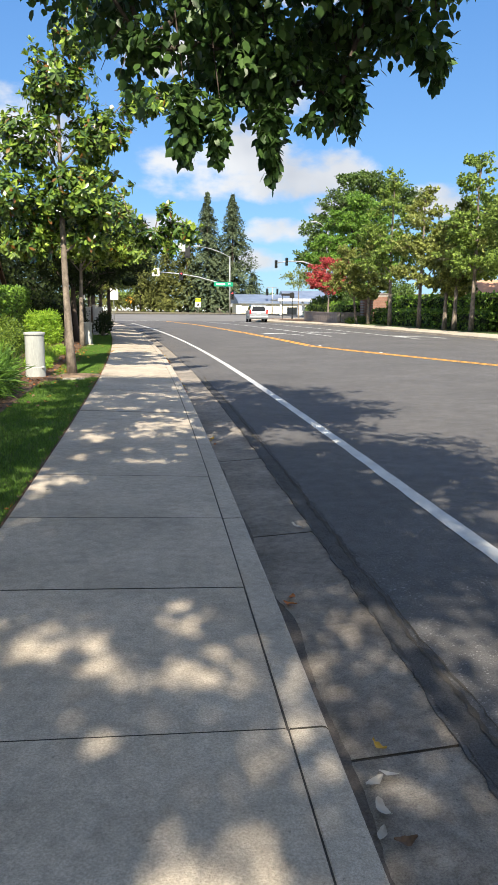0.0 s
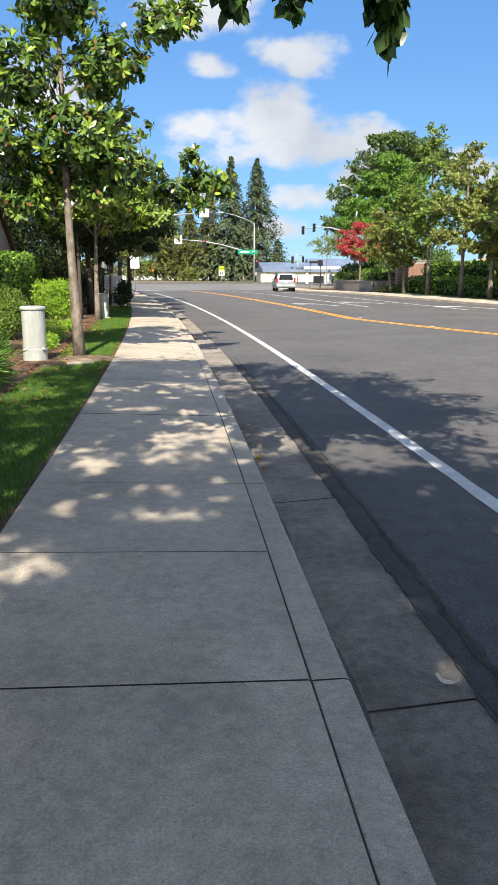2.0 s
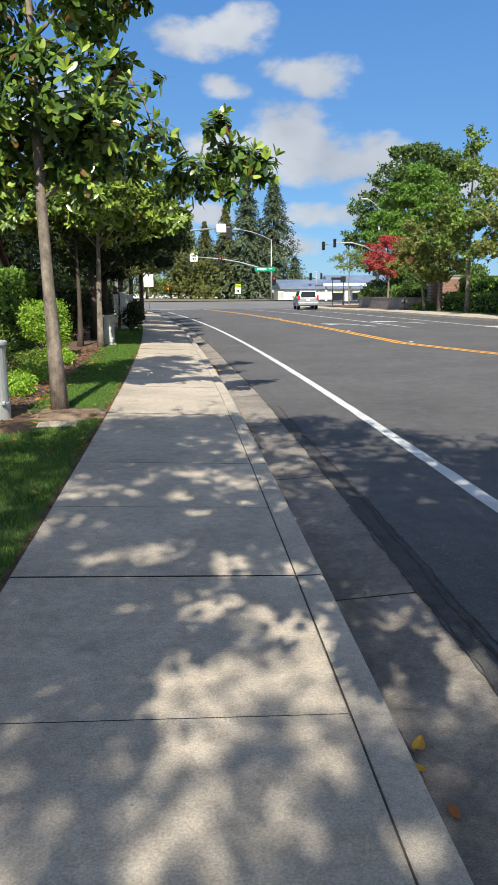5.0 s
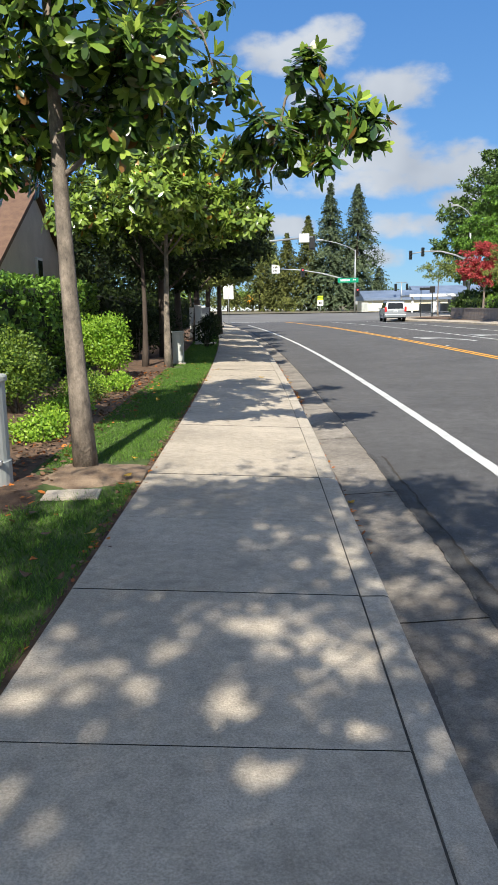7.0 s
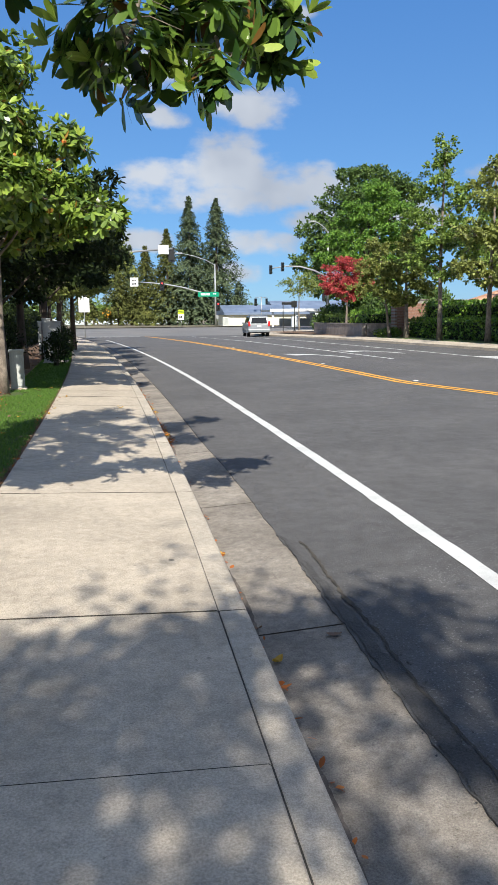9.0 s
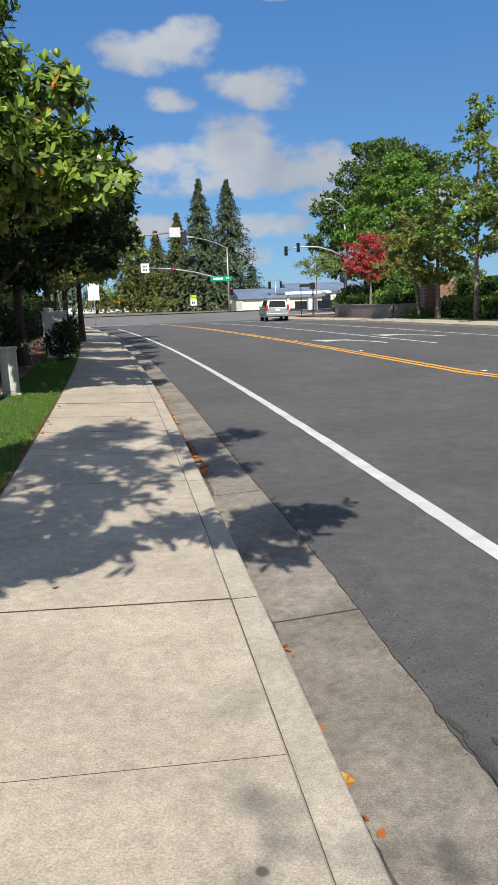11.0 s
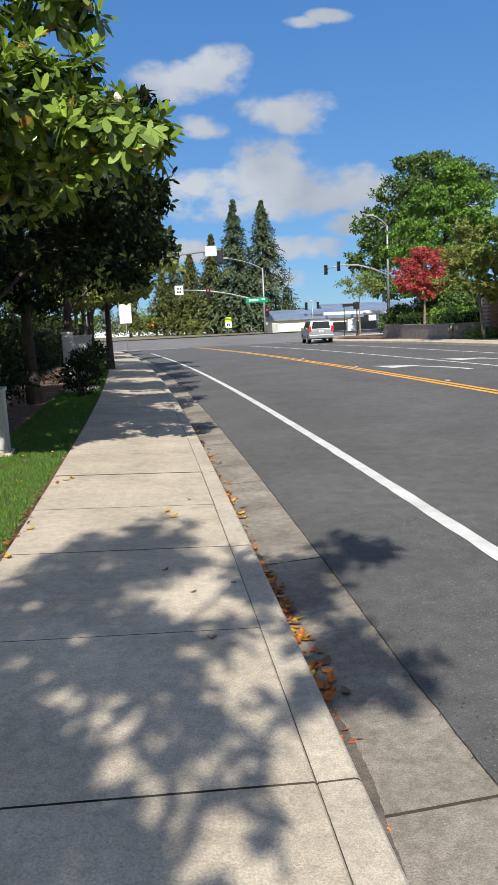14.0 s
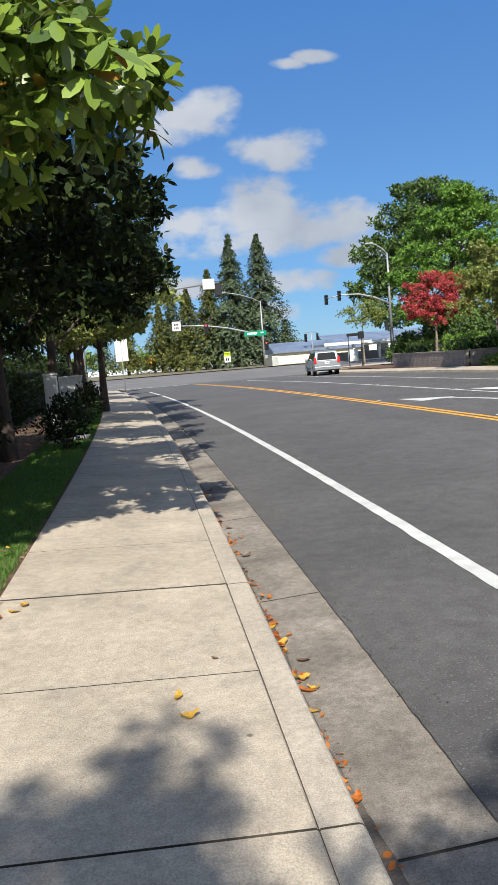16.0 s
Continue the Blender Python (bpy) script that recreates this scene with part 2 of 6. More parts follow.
M_CONIFER_B = leaf_material("pine_needles", (0.055, 0.068, 0.022), (0.18, 0.19, 0.055), 0.9, 0.12, gloss=0.1)
M_GRASS = leaf_material("grass_blade", (0.045, 0.105, 0.014), (0.165, 0.30, 0.04), 0.6, 0.3)


M_ASPHALT_OLD = surface("worn_asphalt", (0.13, 0.125, 0.12), (0.19, 0.18, 0.17), 0.15, 60.0, 0.85, 0.5, 0.006)
M_ASPHALT_DARK = surface("dark_asphalt", (0.066, 0.063, 0.061), (0.112, 0.107, 0.104), 6.0, 120.0, 0.9, 1.0, 0.02, fine_mix=0.95, speck=0.9)
M_FIELD = surface("dry_verge", (0.13, 0.115, 0.07), (0.22, 0.19, 0.12), 0.2, 6.0, 0.95, 0.5, 0.02)
M_MAG_PALE = leaf_material("pale_magnolia_leaf", (0.045, 0.09, 0.015), (0.26, 0.36, 0.06), 0.24, 0.22, gloss=0.65, accent=(0.30, 0.17, 0.03), accent_at=0.975)
M_TREE_MID = leaf_material("mid_green_leaf", (0.065, 0.115, 0.022), (0.30, 0.41, 0.085), 0.5, 0.35)
M_LIME_TREE = leaf_material("yellow_green_leaf", (0.10, 0.15, 0.03), (0.26, 0.30, 0.08), 0.5, 0.3)
M_YOUNG = leaf_material("young_magnolia_leaf", (0.18, 0.29, 0.03), (0.37, 0.47, 0.08), 0.35, 0.3)
M_LIME_DARK = leaf_material("green_shrub_leaf", (0.03, 0.075, 0.008), (0.19, 0.27, 0.03), 0.5, 0.25)
# near black, standing for the shade between a hedge's leaves
M_INNER_SHADE = surface("inner_shade", (0.008, 0.012, 0.005), (0.02, 0.028, 0.01), 12.0, 60.0, 0.95, 0.8, 0.03)
M_TANSOIL = surface("tan_soil", (0.17, 0.11, 0.07), (0.36, 0.26, 0.17), 5.0, 70.0, 0.95, 0.8, 0.02)
M_JOINT = surface("joint_dirt", (0.03, 0.026, 0.021), (0.085, 0.072, 0.056), 9.0, 90.0, 0.95, 0.8, 0.01)
M_GREYBOX = surface("weathered_grey_paint", (0.30, 0.315, 0.30), (0.44, 0.455, 0.43), 5.0, 60.0, 0.6, 0.2, 0.002, (1, 1, 0.18))
M_PALEBOX = plain("pale_cabinet_paint", (0.62, 0.62, 0.58), 0.5)
M_STEEL = plain("galvanised_steel", (0.42, 0.43, 0.43), 0.45, 0.6)
M_DARKSTEEL = plain("dark_painted_steel", (0.03, 0.035, 0.035), 0.4, 0.3)
M_BLACK = plain("black_housing", (0.012, 0.013, 0.014), 0.45)
M_SIGNWHITE = plain("sign_white", (0.80, 0.80, 0.78), 0.4)
M_SIGNBACK = plain("sign_back_aluminium", (0.62, 0.64, 0.66), 0.4, 0.3)
M_SIGNGREEN = plain("sign_green", (0.0, 0.26, 0.14), 0.4)
M_SIGNLIME = plain("sign_yellow_green", (0.55, 0.70, 0.03), 0.4)
M_SIGNORANGE = plain("sign_amber", (0.80, 0.36, 0.02), 0.4)
M_REDLAMP = plain("red_signal_lens", (0.85, 0.05, 0.05), 0.3, 0.0, 1.2)
M_DULLLENS = plain("unlit_signal_lens", (0.03, 0.05, 0.05), 0.2)
M_STUCCO = surface("beige_stucco", (0.50, 0.43, 0.36), (0.60, 0.52, 0.44), 2.0, 90.0, 0.9, 0.4, 0.004)
M_TILE, tile_nt, tile_bs = nodes_of("clay_roof_tile")
tile_rnd = tile_nt.nodes.new("ShaderNodeObjectInfo").outputs["Random"]
tile_tone = ramp(tile_nt, tile_rnd, [(0.0, (0.33, 0.15, 0.09)), (0.5, (0.52, 0.28, 0.17)), (1.0, (0.66, 0.42, 0.29))])
tile_nt.links.new(mix(tile_nt, 0.5, tile_tone, ramp(tile_nt, noise_tex(tile_nt, 18.0, 4, 0.6, coords(tile_nt)), [(0.3, (0.3, 0.3, 0.3)), (0.7, (0.65, 0.65, 0.65))]), "OVERLAY"), tile_bs.inputs["Base Color"])
tile_bs.inputs["Roughness"].default_value = 0.85
M_WOODTRIM = surface("brown_trim", (0.10, 0.055, 0.035), (0.17, 0.10, 0.06), 5.0, 60.0, 0.7, 0.4, 0.004)
M_BRICK = surface("brown_brick", (0.16, 0.085, 0.06), (0.30, 0.17, 0.12), 8.0, 60.0, 0.9, 0.5, 0.006)
M_MORTAR = surface("mortar", (0.22, 0.20, 0.18), (0.32, 0.30, 0.27), 8.0, 60.0, 0.95, 0.4, 0.004)
M_WALLGREY = surface("planter_concrete", (0.20, 0.17, 0.15), (0.31, 0.27, 0.24), 2.5, 50.0, 0.9, 0.4, 0.005)
M_BLDG = surface("cream_wall", (0.66, 0.62, 0.48), (0.78, 0.74, 0.60), 0.4, 8.0, 0.8, 0.2, 0.01)
M_BLDGWHITE = surface("white_wall", (0.68, 0.69, 0.68), (0.80, 0.81, 0.80), 0.4, 8.0, 0.8, 0.2, 0.01)
M_ROOFBLUE = surface("blue_grey_metal_roof", (0.13, 0.17, 0.25), (0.21, 0.26, 0.36), 0.5, 12.0, 0.45, 0.3, 0.01, metal=0.2)
M_PALEBLUE = surface("pale_blue_fence", (0.50, 0.58, 0.62), (0.64, 0.70, 0.73), 0.6, 10.0, 0.8, 0.2, 0.01)
M_SILVER = plain("silver_car_paint", (0.33, 0.35, 0.37), 0.28, 0.55)
M_CARGREY = plain("grey_car_cladding", (0.16, 0.165, 0.17), 0.5)
M_TYRE = plain("tyre_rubber", (0.018, 0.018, 0.018), 0.85)
M_RIM = plain("alloy_rim", (0.45, 0.45, 0.46), 0.3, 0.8)
M_TAIL = plain("red_tail_lamp", (0.55, 0.02, 0.02), 0.25)
M_ORANGE = leaf_material("orange_dead_leaf", (0.28, 0.07, 0.015), (0.55, 0.19, 0.03), 0.6, 0.15)
M_YELLEAF = leaf_material("yellow_dead_leaf", (0.38, 0.24, 0.03), (0.70, 0.42, 0.06), 0.55, 0.2)
M_BROWNLEAF = leaf_material("brown_dead_leaf", (0.09, 0.05, 0.03), (0.24, 0.15, 0.09), 0.7, 0.1)
M_PALELEAF = leaf_material("pale_dead_leaf", (0.40, 0.36, 0.31), (0.58, 0.54, 0.48), 0.7, 0.1)
M_CONE = plain("orange_seed_cone", (0.75, 0.20, 0.03), 0.6)
M_BUD = plain("cream_flower_bud", (0.78, 0.76, 0.60), 0.5)


def glass_material(name, color):
    m, nt, bs = nodes_of(name)
    bs.inputs["Base Color"].default_value = (*color, 1)
    bs.inputs["Roughness"].default_value = 0.06
    bs.inputs["Specular IOR Level"].default_value = 0.8
    return m


M_GLASS = glass_material("tinted_window_glass", (0.012, 0.014, 0.016))


# ---- building helpers ----
def part(name, bm, material, parent=None, label=""):
    me = bpy.data.meshes.new(name)
    bm.to_mesh(me)
    bm.free()
    me.materials.append(material)
    ob = new(name, me)
    if parent is not None:
        ob.parent = parent
    if label:
        ob["label"] = label
    return ob


def mesh_part(name, verts, faces, material, parent=None, label="", smooth=False):
    me = bpy.data.meshes.new(name)
    me.from_pydata(verts, [], faces)
    me.materials.append(material)
    if smooth:
        me.polygons.foreach_set("use_smooth", [True] * len(me.polygons))
    me.update()
    ob = new(name, me)
    if parent is not None:
        ob.parent = parent
    if label:
        ob["label"] = label
    return ob


def thing(name, x, y, z, label, category, group="", kind="", rz=0.0):
    ob = new(name)
    ob.matrix_world = pose(x, y, z, 0, 0, rz)
    return tagged(ob, label, category, group, kind)


def box(bm, x0, y0, z0, x1, y1, z1, bevel=0.0):
    r = bmesh.ops.create_cube(bm, size=1.0)
    vs = r["verts"]
    bmesh.ops.scale(bm, vec=(x1 - x0, y1 - y0, z1 - z0), verts=vs)
    bmesh.ops.translate(bm, vec=((x0 + x1) / 2, (y0 + y1) / 2, (z0 + z1) / 2), verts=vs)
    if bevel:
        es = list({e for v in vs for e in v.link_edges})
        bmesh.ops.bevel(bm, geom=es, offset=bevel, segments=2, affect="EDGES", profile=0.5)
    return bm


def boxes(*dims, bevel=0.0):
    bm = bmesh.new()
    for d in dims:
        box(bm, *d, bevel=bevel)
    return bm


def tube_data(path, radii, sides=8):
    """Verts and faces of a tapered tube along a path."""
    path = [Vector(p) for p in path]
    verts, faces = [], []
    ref = Vector((0.31, 0.95, 0.07))
    for i, p in enumerate(path):
        d = (path[min(i + 1, len(path) - 1)] - path[max(i - 1, 0)]).normalized()
        a = d.cross(ref).normalized()
        b = d.cross(a)
        for s in range(sides):
            w = 2 * math.pi * s / sides
            verts.append(p + (a * math.cos(w) + b * math.sin(w)) * radii[i])
    for i in range(len(path) - 1):
        for s in range(sides):
            t = (s + 1) % sides
            faces.append((i * sides + s, i * sides + t, (i + 1) * sides + t, (i + 1) * sides + s))
    faces.append(tuple(range(sides))[::-1])
    n = (len(path) - 1) * sides
    faces.append(tuple(range(n, n + sides)))
    return verts, faces


def tubes(name, list_of, material, parent, label="", sides=8):
    V, F = [], []
    for path, radii in list_of:
        v, f = tube_data(path, radii, sides)
        k = len(V)
        V += v
        F += [tuple(i + k for i in q) for q in f]
    return mesh_part(name, V, F, material, parent, label, smooth=True)


def unit(a):
    return a / np.maximum(np.linalg.norm(a, axis=-1, keepdims=True), 1e-6)


def leaves_mesh(name, P, D, N, L, W, material, parent, droop=0.15, fold=0.12, label="", full=False):
    """One mesh of many folded leaves: place, direction, normal, length and width of each."""
    n = len(P)
    D = unit(D)
    S = unit(np.cross(D, N))
    U = np.cross(S, D)
    L, W = L[:, None], W[:, None]
    mid = P + 0.5 * L * D - fold * W * U
    tip = P + L * D - droop * L * U
    side = {0: ((0.28, 0.40), (0.66, 0.44)), 1: ((0.22, 0.28), (0.55, 0.47), (0.86, 0.34)), 2: ((0.14, 0.40), (0.55, 0.50))}[int(full)]
    rim = [P] + [P + a * L * D + b * W * S - droop * a * a * L * U for a, b in side] + [tip] + [P + a * L * D - b * W * S - droop * a * a * L * U for a, b in side[::-1]]
    e = len(rim)
    V = np.stack([mid] + rim, 1).reshape(-1, 3)
    k = (np.arange(n) * (e + 1))[:, None]
    T = np.concatenate([k + [[0, 1 + j, 1 + (j + 1) % e]] for j in range(e)], 1).reshape(-1, 3)
    me = bpy.data.meshes.new(name)
    me.vertices.add(len(V))
    me.vertices.foreach_set("co", V.astype(np.float32).ravel())
    me.loops.add(T.size)
    me.loops.foreach_set("vertex_index", T.astype(np.int32).ravel())
    me.polygons.add(len(T))
    me.polygons.foreach_set("loop_start", np.arange(0, T.size, 3, dtype=np.int32))
    if full:
        me.polygons.foreach_set("use_smooth", np.ones(len(T), bool))
    me.materials.append(material)
    me.update(calc_edges=True)
    me.validate()
    ob = new(name, me)
    if parent is not None:
        ob.parent = parent
    if label:
        ob["label"] = label
    return ob


def cloud_points(rng, n, blobs, shell=0.55, clump=0):
    """Points in a union of ellipsoids (cx, cy, cz, rx, ry, rz), denser outside, gathered in sprays with gaps between."""
    if clump:
        C, U = cloud_points(rng, max(1, n // clump), blobs, shell)
        B = np.array(blobs)
        own = np.argmin(np.linalg.norm((C[:, None, :] - B[None, :, :3]) / B[None, :, 3:], axis=2), axis=1)
        size = np.minimum(B[:, 3:].min(1), B[:, 3:].min(1).mean())[own] * 0.22
        C, U, size = np.repeat(C, clump, 0), np.repeat(U, clump, 0), np.repeat(size, clump)[:, None]
        return C + rng.normal(size=C.shape) * size * np.array([1, 1, 0.7]), unit(U + rng.normal(size=U.shape) * 0.4)
    w = np.array([b[3] * b[4] * b[5] for b in blobs]) ** (2 / 3)
    pick = rng.choice(len(blobs), n, p=w / w.sum())
    B = np.array(blobs)[pick]
    u = unit(rng.normal(size=(n, 3)))
    r = rng.uniform(shell, 1.0, (n, 1)) * rng.uniform(0.86, 1.1, (n, 1))
    return B[:, :3] + u * r * B[:, 3:], u


def open_crown(P, U, x, y, gaps, rng):
    """Leaves the sprays out where the sun shines through the crown."""
    keep = np.ones(len(P), bool)
    drop = P[:, 2] / SUN_DIR.z
    sx, sy = x + P[:, 0] - SUN_DIR.x * drop, y + P[:, 1] - SUN_DIR.y * drop
    for gx, gy, rx, ry in gaps:
        inside = np.hypot((sx - gx) / rx, (sy - gy) / ry) < 1.05 + 0.40 * np.sin(sx * 23 + gy) * np.sin(sy * 21 + gx) - 0.35 * (rng.random(len(P)) > 0.9)
        sprig = np.sin(sx * 29 + gy * 7) * np.sin(sy * 27 + gx * 5) > 0.62
        keep &= ~inside | (sprig & (min(rx, ry) > 0.12))
    return P[keep], U[keep]


TIPS = {}


def ragged(blobs, count, seed, small=0.42):
    """Breaks smooth crown masses into many uneven bosses."""
    g = random.Random(seed)
    made = []
    for b in blobs:
        made.append((*b[:3], b[3] * 0.78, b[4] * 0.78, b[5] * 0.78))
        for k in range(count):
            u = Vector((g.gauss(0, 1), g.gauss(0, 1), g.gauss(0.15, 0.9))).normalized()
            f = small * g.uniform(0.55, 1.25)
            made.append((b[0] + u.x * b[3] * 0.85, b[1] + u.y * b[4] * 0.85, b[2] + u.z * b[5] * 0.85, b[3] * f, b[4] * f, b[5] * f * 0.8))
    return made


def tree(name, x, y, trunk, blobs, n, leaf, material, bark, label, seed, z=0.0, rosette=0, limbs=True, lean=(0, 0), hang=0.0, group="", shell=0.5, category="tree", kind="", clump=16, young=None, rough=0, gaps=(), full=False, budding=0.55, sprays=()):
    """trunk: (radius, clear height, top height). blobs: crown ellipsoids from the base. leaf: (length, width)."""
    rng = np.random.default_rng(seed)
    rad, clear, top = trunk
    main = blobs
    if rough:
        blobs = ragged(blobs, rough, seed)
    ob = thing(name, x, y, z, label, category, group, kind)
    stem = []
    for i in range(9):
        f = i / 8
        stem.append((lean[0] * f + 0.03 * math.sin(seed + 5 * f), lean[1] * f + 0.03 * math.cos(seed * 2 + 4 * f), -0.08 + f * (top + 0.08)))
    tubes("trunk", [(stem, [rad * (1.45 if i == 0 else 1.08 if i == 1 else 1 - 0.8 * (i / 8) ** 1.3) for i in range(9)])], bark, ob, sides=10)
    arms = []
    if limbs:
        order = sorted(main, key=lambda b: math.hypot(b[0] - lean[0] * b[2] / top, b[1] - lean[1] * b[2] / top))
        placed = []
        for b in order:
            e = Vector(b[:3])
            reach = math.hypot(b[0], b[1])
            h0 = min(top * 0.9, max(clear * 0.9, b[2] - 0.7 * reach - 0.1))
            f = h0 / top
            s, r0 = Vector((lean[0] * f, lean[1] * f, h0)), rad * 0.34
            near = [q for q in placed if math.hypot(q.x, q.y) > 0.35 * reach and (q - e).length < (s - e).length * 0.8 and q.z < e.z + 0.6]
            if near:
                s, r0 = min(near, key=lambda q: (q - e).length), rad * 0.2
            placed.append(e)
            m = (s + e) / 2 + Vector((rng.normal() * 0.06, rng.normal() * 0.06, 0.10)) * (e - s).length
            arms.append([([s, (s * 0.5 + m * 0.5) - Vector((0, 0, 0.03)), m, (m + e) / 2, e], [r0, r0 * 0.85, r0 * 0.7, r0 * 0.55, r0 * 0.35])])
            for k in range(5):
                u = Vector(unit(rng.normal(size=3)) * np.array(b[3:]) * 0.8)
                j = m + (e - m) * rng.uniform(0.3, 0.95)
                arms[-1].append(([j, j + (e + u - j) * 0.5 + Vector((0, 0, 0.04)), e + u], [r0 * 0.3, r0 * 0.2, r0 * 0.07]))
        for group_of in arms:
            tubes("limb", group_of, bark, ob, sides=6)
    if sprays:
        for b in sprays:
            tubes("twig", [([(b[0] - 0.06, b[1], b[2] + b[5] + 0.5), (b[0] + 0.03, b[1], b[2] + b[5] * 0.4), (b[0] + 0.01, b[1], b[2] - b[5] * 0.3)], [0.006, 0.004, 0.002])], bark, ob, sides=5)
    if rosette:
        C, U = cloud_points(rng, n, blobs, shell)
        if gaps:
            C, U = open_crown(C, U, x, y, gaps, rng)
            n = len(C)
        TIPS[ob.name] = C
        axis = unit(U * 0.8 + np.array([0, 0, 0.6]) + rng.normal(size=(n, 3)) * 0.25)
        P = np.repeat(C, rosette, 0)
        A = np.repeat(axis, rosette, 0)
        R = unit(np.cross(A, rng.normal(size=A.shape)))
        D = unit(R + A * rng.uniform(-0.75, 0.45, (len(P), 1)))
        N = unit(A + rng.normal(size=A.shape) * 0.15)
        P = P + A * rng.uniform(-0.10, 0.02, (len(P), 1))
        if young is not None:
            pick = rng.random(n) < budding
            Y, B = np.repeat(C[pick], 6, 0), np.repeat(axis[pick], 6, 0)
            R = unit(np.cross(B, rng.normal(size=B.shape)))
            k = rng.uniform(0.7, 1.0, len(Y))
            leaves_mesh("young_leaves", Y + B * 0.03, unit(R * 0.7 + B), unit(B * 0.8 - R), leaf[0] * k, leaf[1] * 0.9 * k, young, ob, label="bright young leaf whorls", full=full)
    else:
        P, U = cloud_points(rng, n, blobs, shell, clump)
        if gaps:
            P, U = open_crown(P, U, x, y, gaps, rng)
        for b in sprays:
            u = unit(rng.normal(size=(210, 3))) * rng.uniform(0.05, 1.0, (210, 1)) ** 0.5
            u[:, :2] *= (0.45 + 0.55 * (u[:, 2:] * 0.5 + 0.5))
            P, U = np.concatenate([P, np.array(b[:3]) + u * np.array(b[3:])]), np.concatenate([U, unit(u)])
        D = unit(U * 0.6 + rng.normal(size=P.shape) * 0.8 - np.array([0, 0, hang]))
        N = unit(U * 0.5 + np.array([0, 0, 0.8]) + rng.normal(size=P.shape) * 0.5)
    k = rng.uniform(0.65, 1.15, len(P))
    leaves_mesh("crown", P, D, N, leaf[0] * k, leaf[1] * k, material, ob, full=full)
    return ob


# ---- plan of the street: everything runs along this gentle curve ----
def kerb_x(y):
    """The joint between sidewalk and kerb."""
    return 1.024 - 0.00102 * (y - 24.0) ** 2


def off(d, y):
    return kerb_x(y) + d


ROAD_PROFILE = [(0.59, -0.164), (1.8, -0.13), (3.6, -0.088), (6.2, -0.055), (9.6, -0.03), (12.6, 0.0), (15.2, 0.02)]


def gutter_edge(y):
    """Where the asphalt begins: it laps further over the gutter pan up the street."""
    f = min(1.0, max(0.0, (y - 19.5) / 3.0))
    return 0.672 - 0.045 * f * f * (3 - 2 * f)


def road_z(d, y=0.0):
    pts = ROAD_PROFILE
    z = pts[0][1]
    for (a, za), (b, zb) in zip(pts, pts[1:]):
        if d >= a:
            z = za + (zb - za) * min(1.0, (d - a) / (b - a))
    f = min(1.0, max(0.0, (y - 60) / 20))
    return z * (1 - f) - 0.12 * f


def strip(name, d0, d1, y0, y1, z0, z1, material, step=2.0, thick=0.0, parent=None):
    """A ribbon along the street between two offsets from the kerb joint."""
    n = max(1, int((y1 - y0) / step))
    V, F = [], []
    for i in range(n + 1):
        y = y0 + (y1 - y0) * i / n
        V += [(off(d0, y), y, z0), (off(d1, y), y, z1)]
    for i in range(n):
        F.append((2 * i, 2 * i + 1, 2 * i + 3, 2 * i + 2))
    return mesh_part(name, V, F, material, parent)


# ground sheet to the horizon
ground = mesh_part("ground", [(-900, -400, -0.34), (900, -400, -0.34), (900, 1800, -0.34), (-900, 1800, -0.34)], [(0, 1, 2, 3)], M_GROUND)
tagged(ground, "dry open ground reaching the horizon", "ground", kind="structure")

# ---- road ----
rnd = random.Random(7)
ds = [0.60, 0.74, 1.2, 1.8, 3.6, 6.2, 9.6, 12.6, 15.2]
ys = [-60 + 2.0 * i for i in range(26)] + [-9.75 + 0.06 * i for i in range(800)] + [38.5 + 2.0 * i for i in range(22)]
V, F = [], []
for y in ys:
    worn = 0.25 + 0.75 * min(1.0, max(0.0, (20.0 - y) / 3.0))
    edge = gutter_edge(y) + worn * (0.004 * math.sin(y * 2.1) * math.sin(y * 0.7) + 0.005 * math.sin(y * 9.3) + rnd.uniform(-0.009, 0.009))
    V.append((off(edge - 0.004, y), y, -0.30))
    V.append((off(edge, y), y, road_z(0.67, y) - 0.001 + rnd.uniform(-0.003, 0.003)))
    for d in ds[1:]:
        V.append((off(d, y), y, road_z(d, y)))
w = len(ds) + 1
for i in range(len(ys) - 1):
    for j in range(w - 1):
        F.append((i * w + j, i * w + j + 1, (i + 1) * w + j + 1, (i + 1) * w + j))
road = mesh_part("road", V, F, M_ASPHALT)
tagged(road, "dark grey asphalt street curving gently", "road", kind="structure")
cross_street = mesh_part("cross_street", [(-160, 80, -0.12), (200, 80, -0.12), (200, 142, -0.12), (-160, 142, -0.12)], [(0, 1, 2, 3)], M_ASPHALT_OLD)
tagged(cross_street, "pale worn asphalt crossing street at the junction", "road", kind="structure")


# crumbling margin where the asphalt meets the gutter, widest in the first stretch
V, F = [], []
for i in range(440):
    y = -10 + 0.0625 * i
    thin = min(1.0, max(0.0, (17.5 - y) / 4.0))
    inner = gutter_edge(y) + 0.012 + rnd.uniform(-0.010, 0.010)
    outer = inner + 0.02 + thin * (0.12 + 0.012 * math.sin(y * 1.3) + 0.010 * math.sin(y * 6.7 + 1)) + rnd.uniform(-0.018, 0.018)
    V += [(off(inner, y), y, road_z(inner, y) + 0.004), (off(outer, y), y, road_z(outer, y) + 0.003)]
for i in range(439):
    F.append((2 * i, 2 * i + 1, 2 * i + 3, 2 * i + 2))
tagged(mesh_part("asphalt_margin", V, F, M_ASPHALT_DARK), "darker crumbling asphalt margin along the gutter", "road", kind="structure")


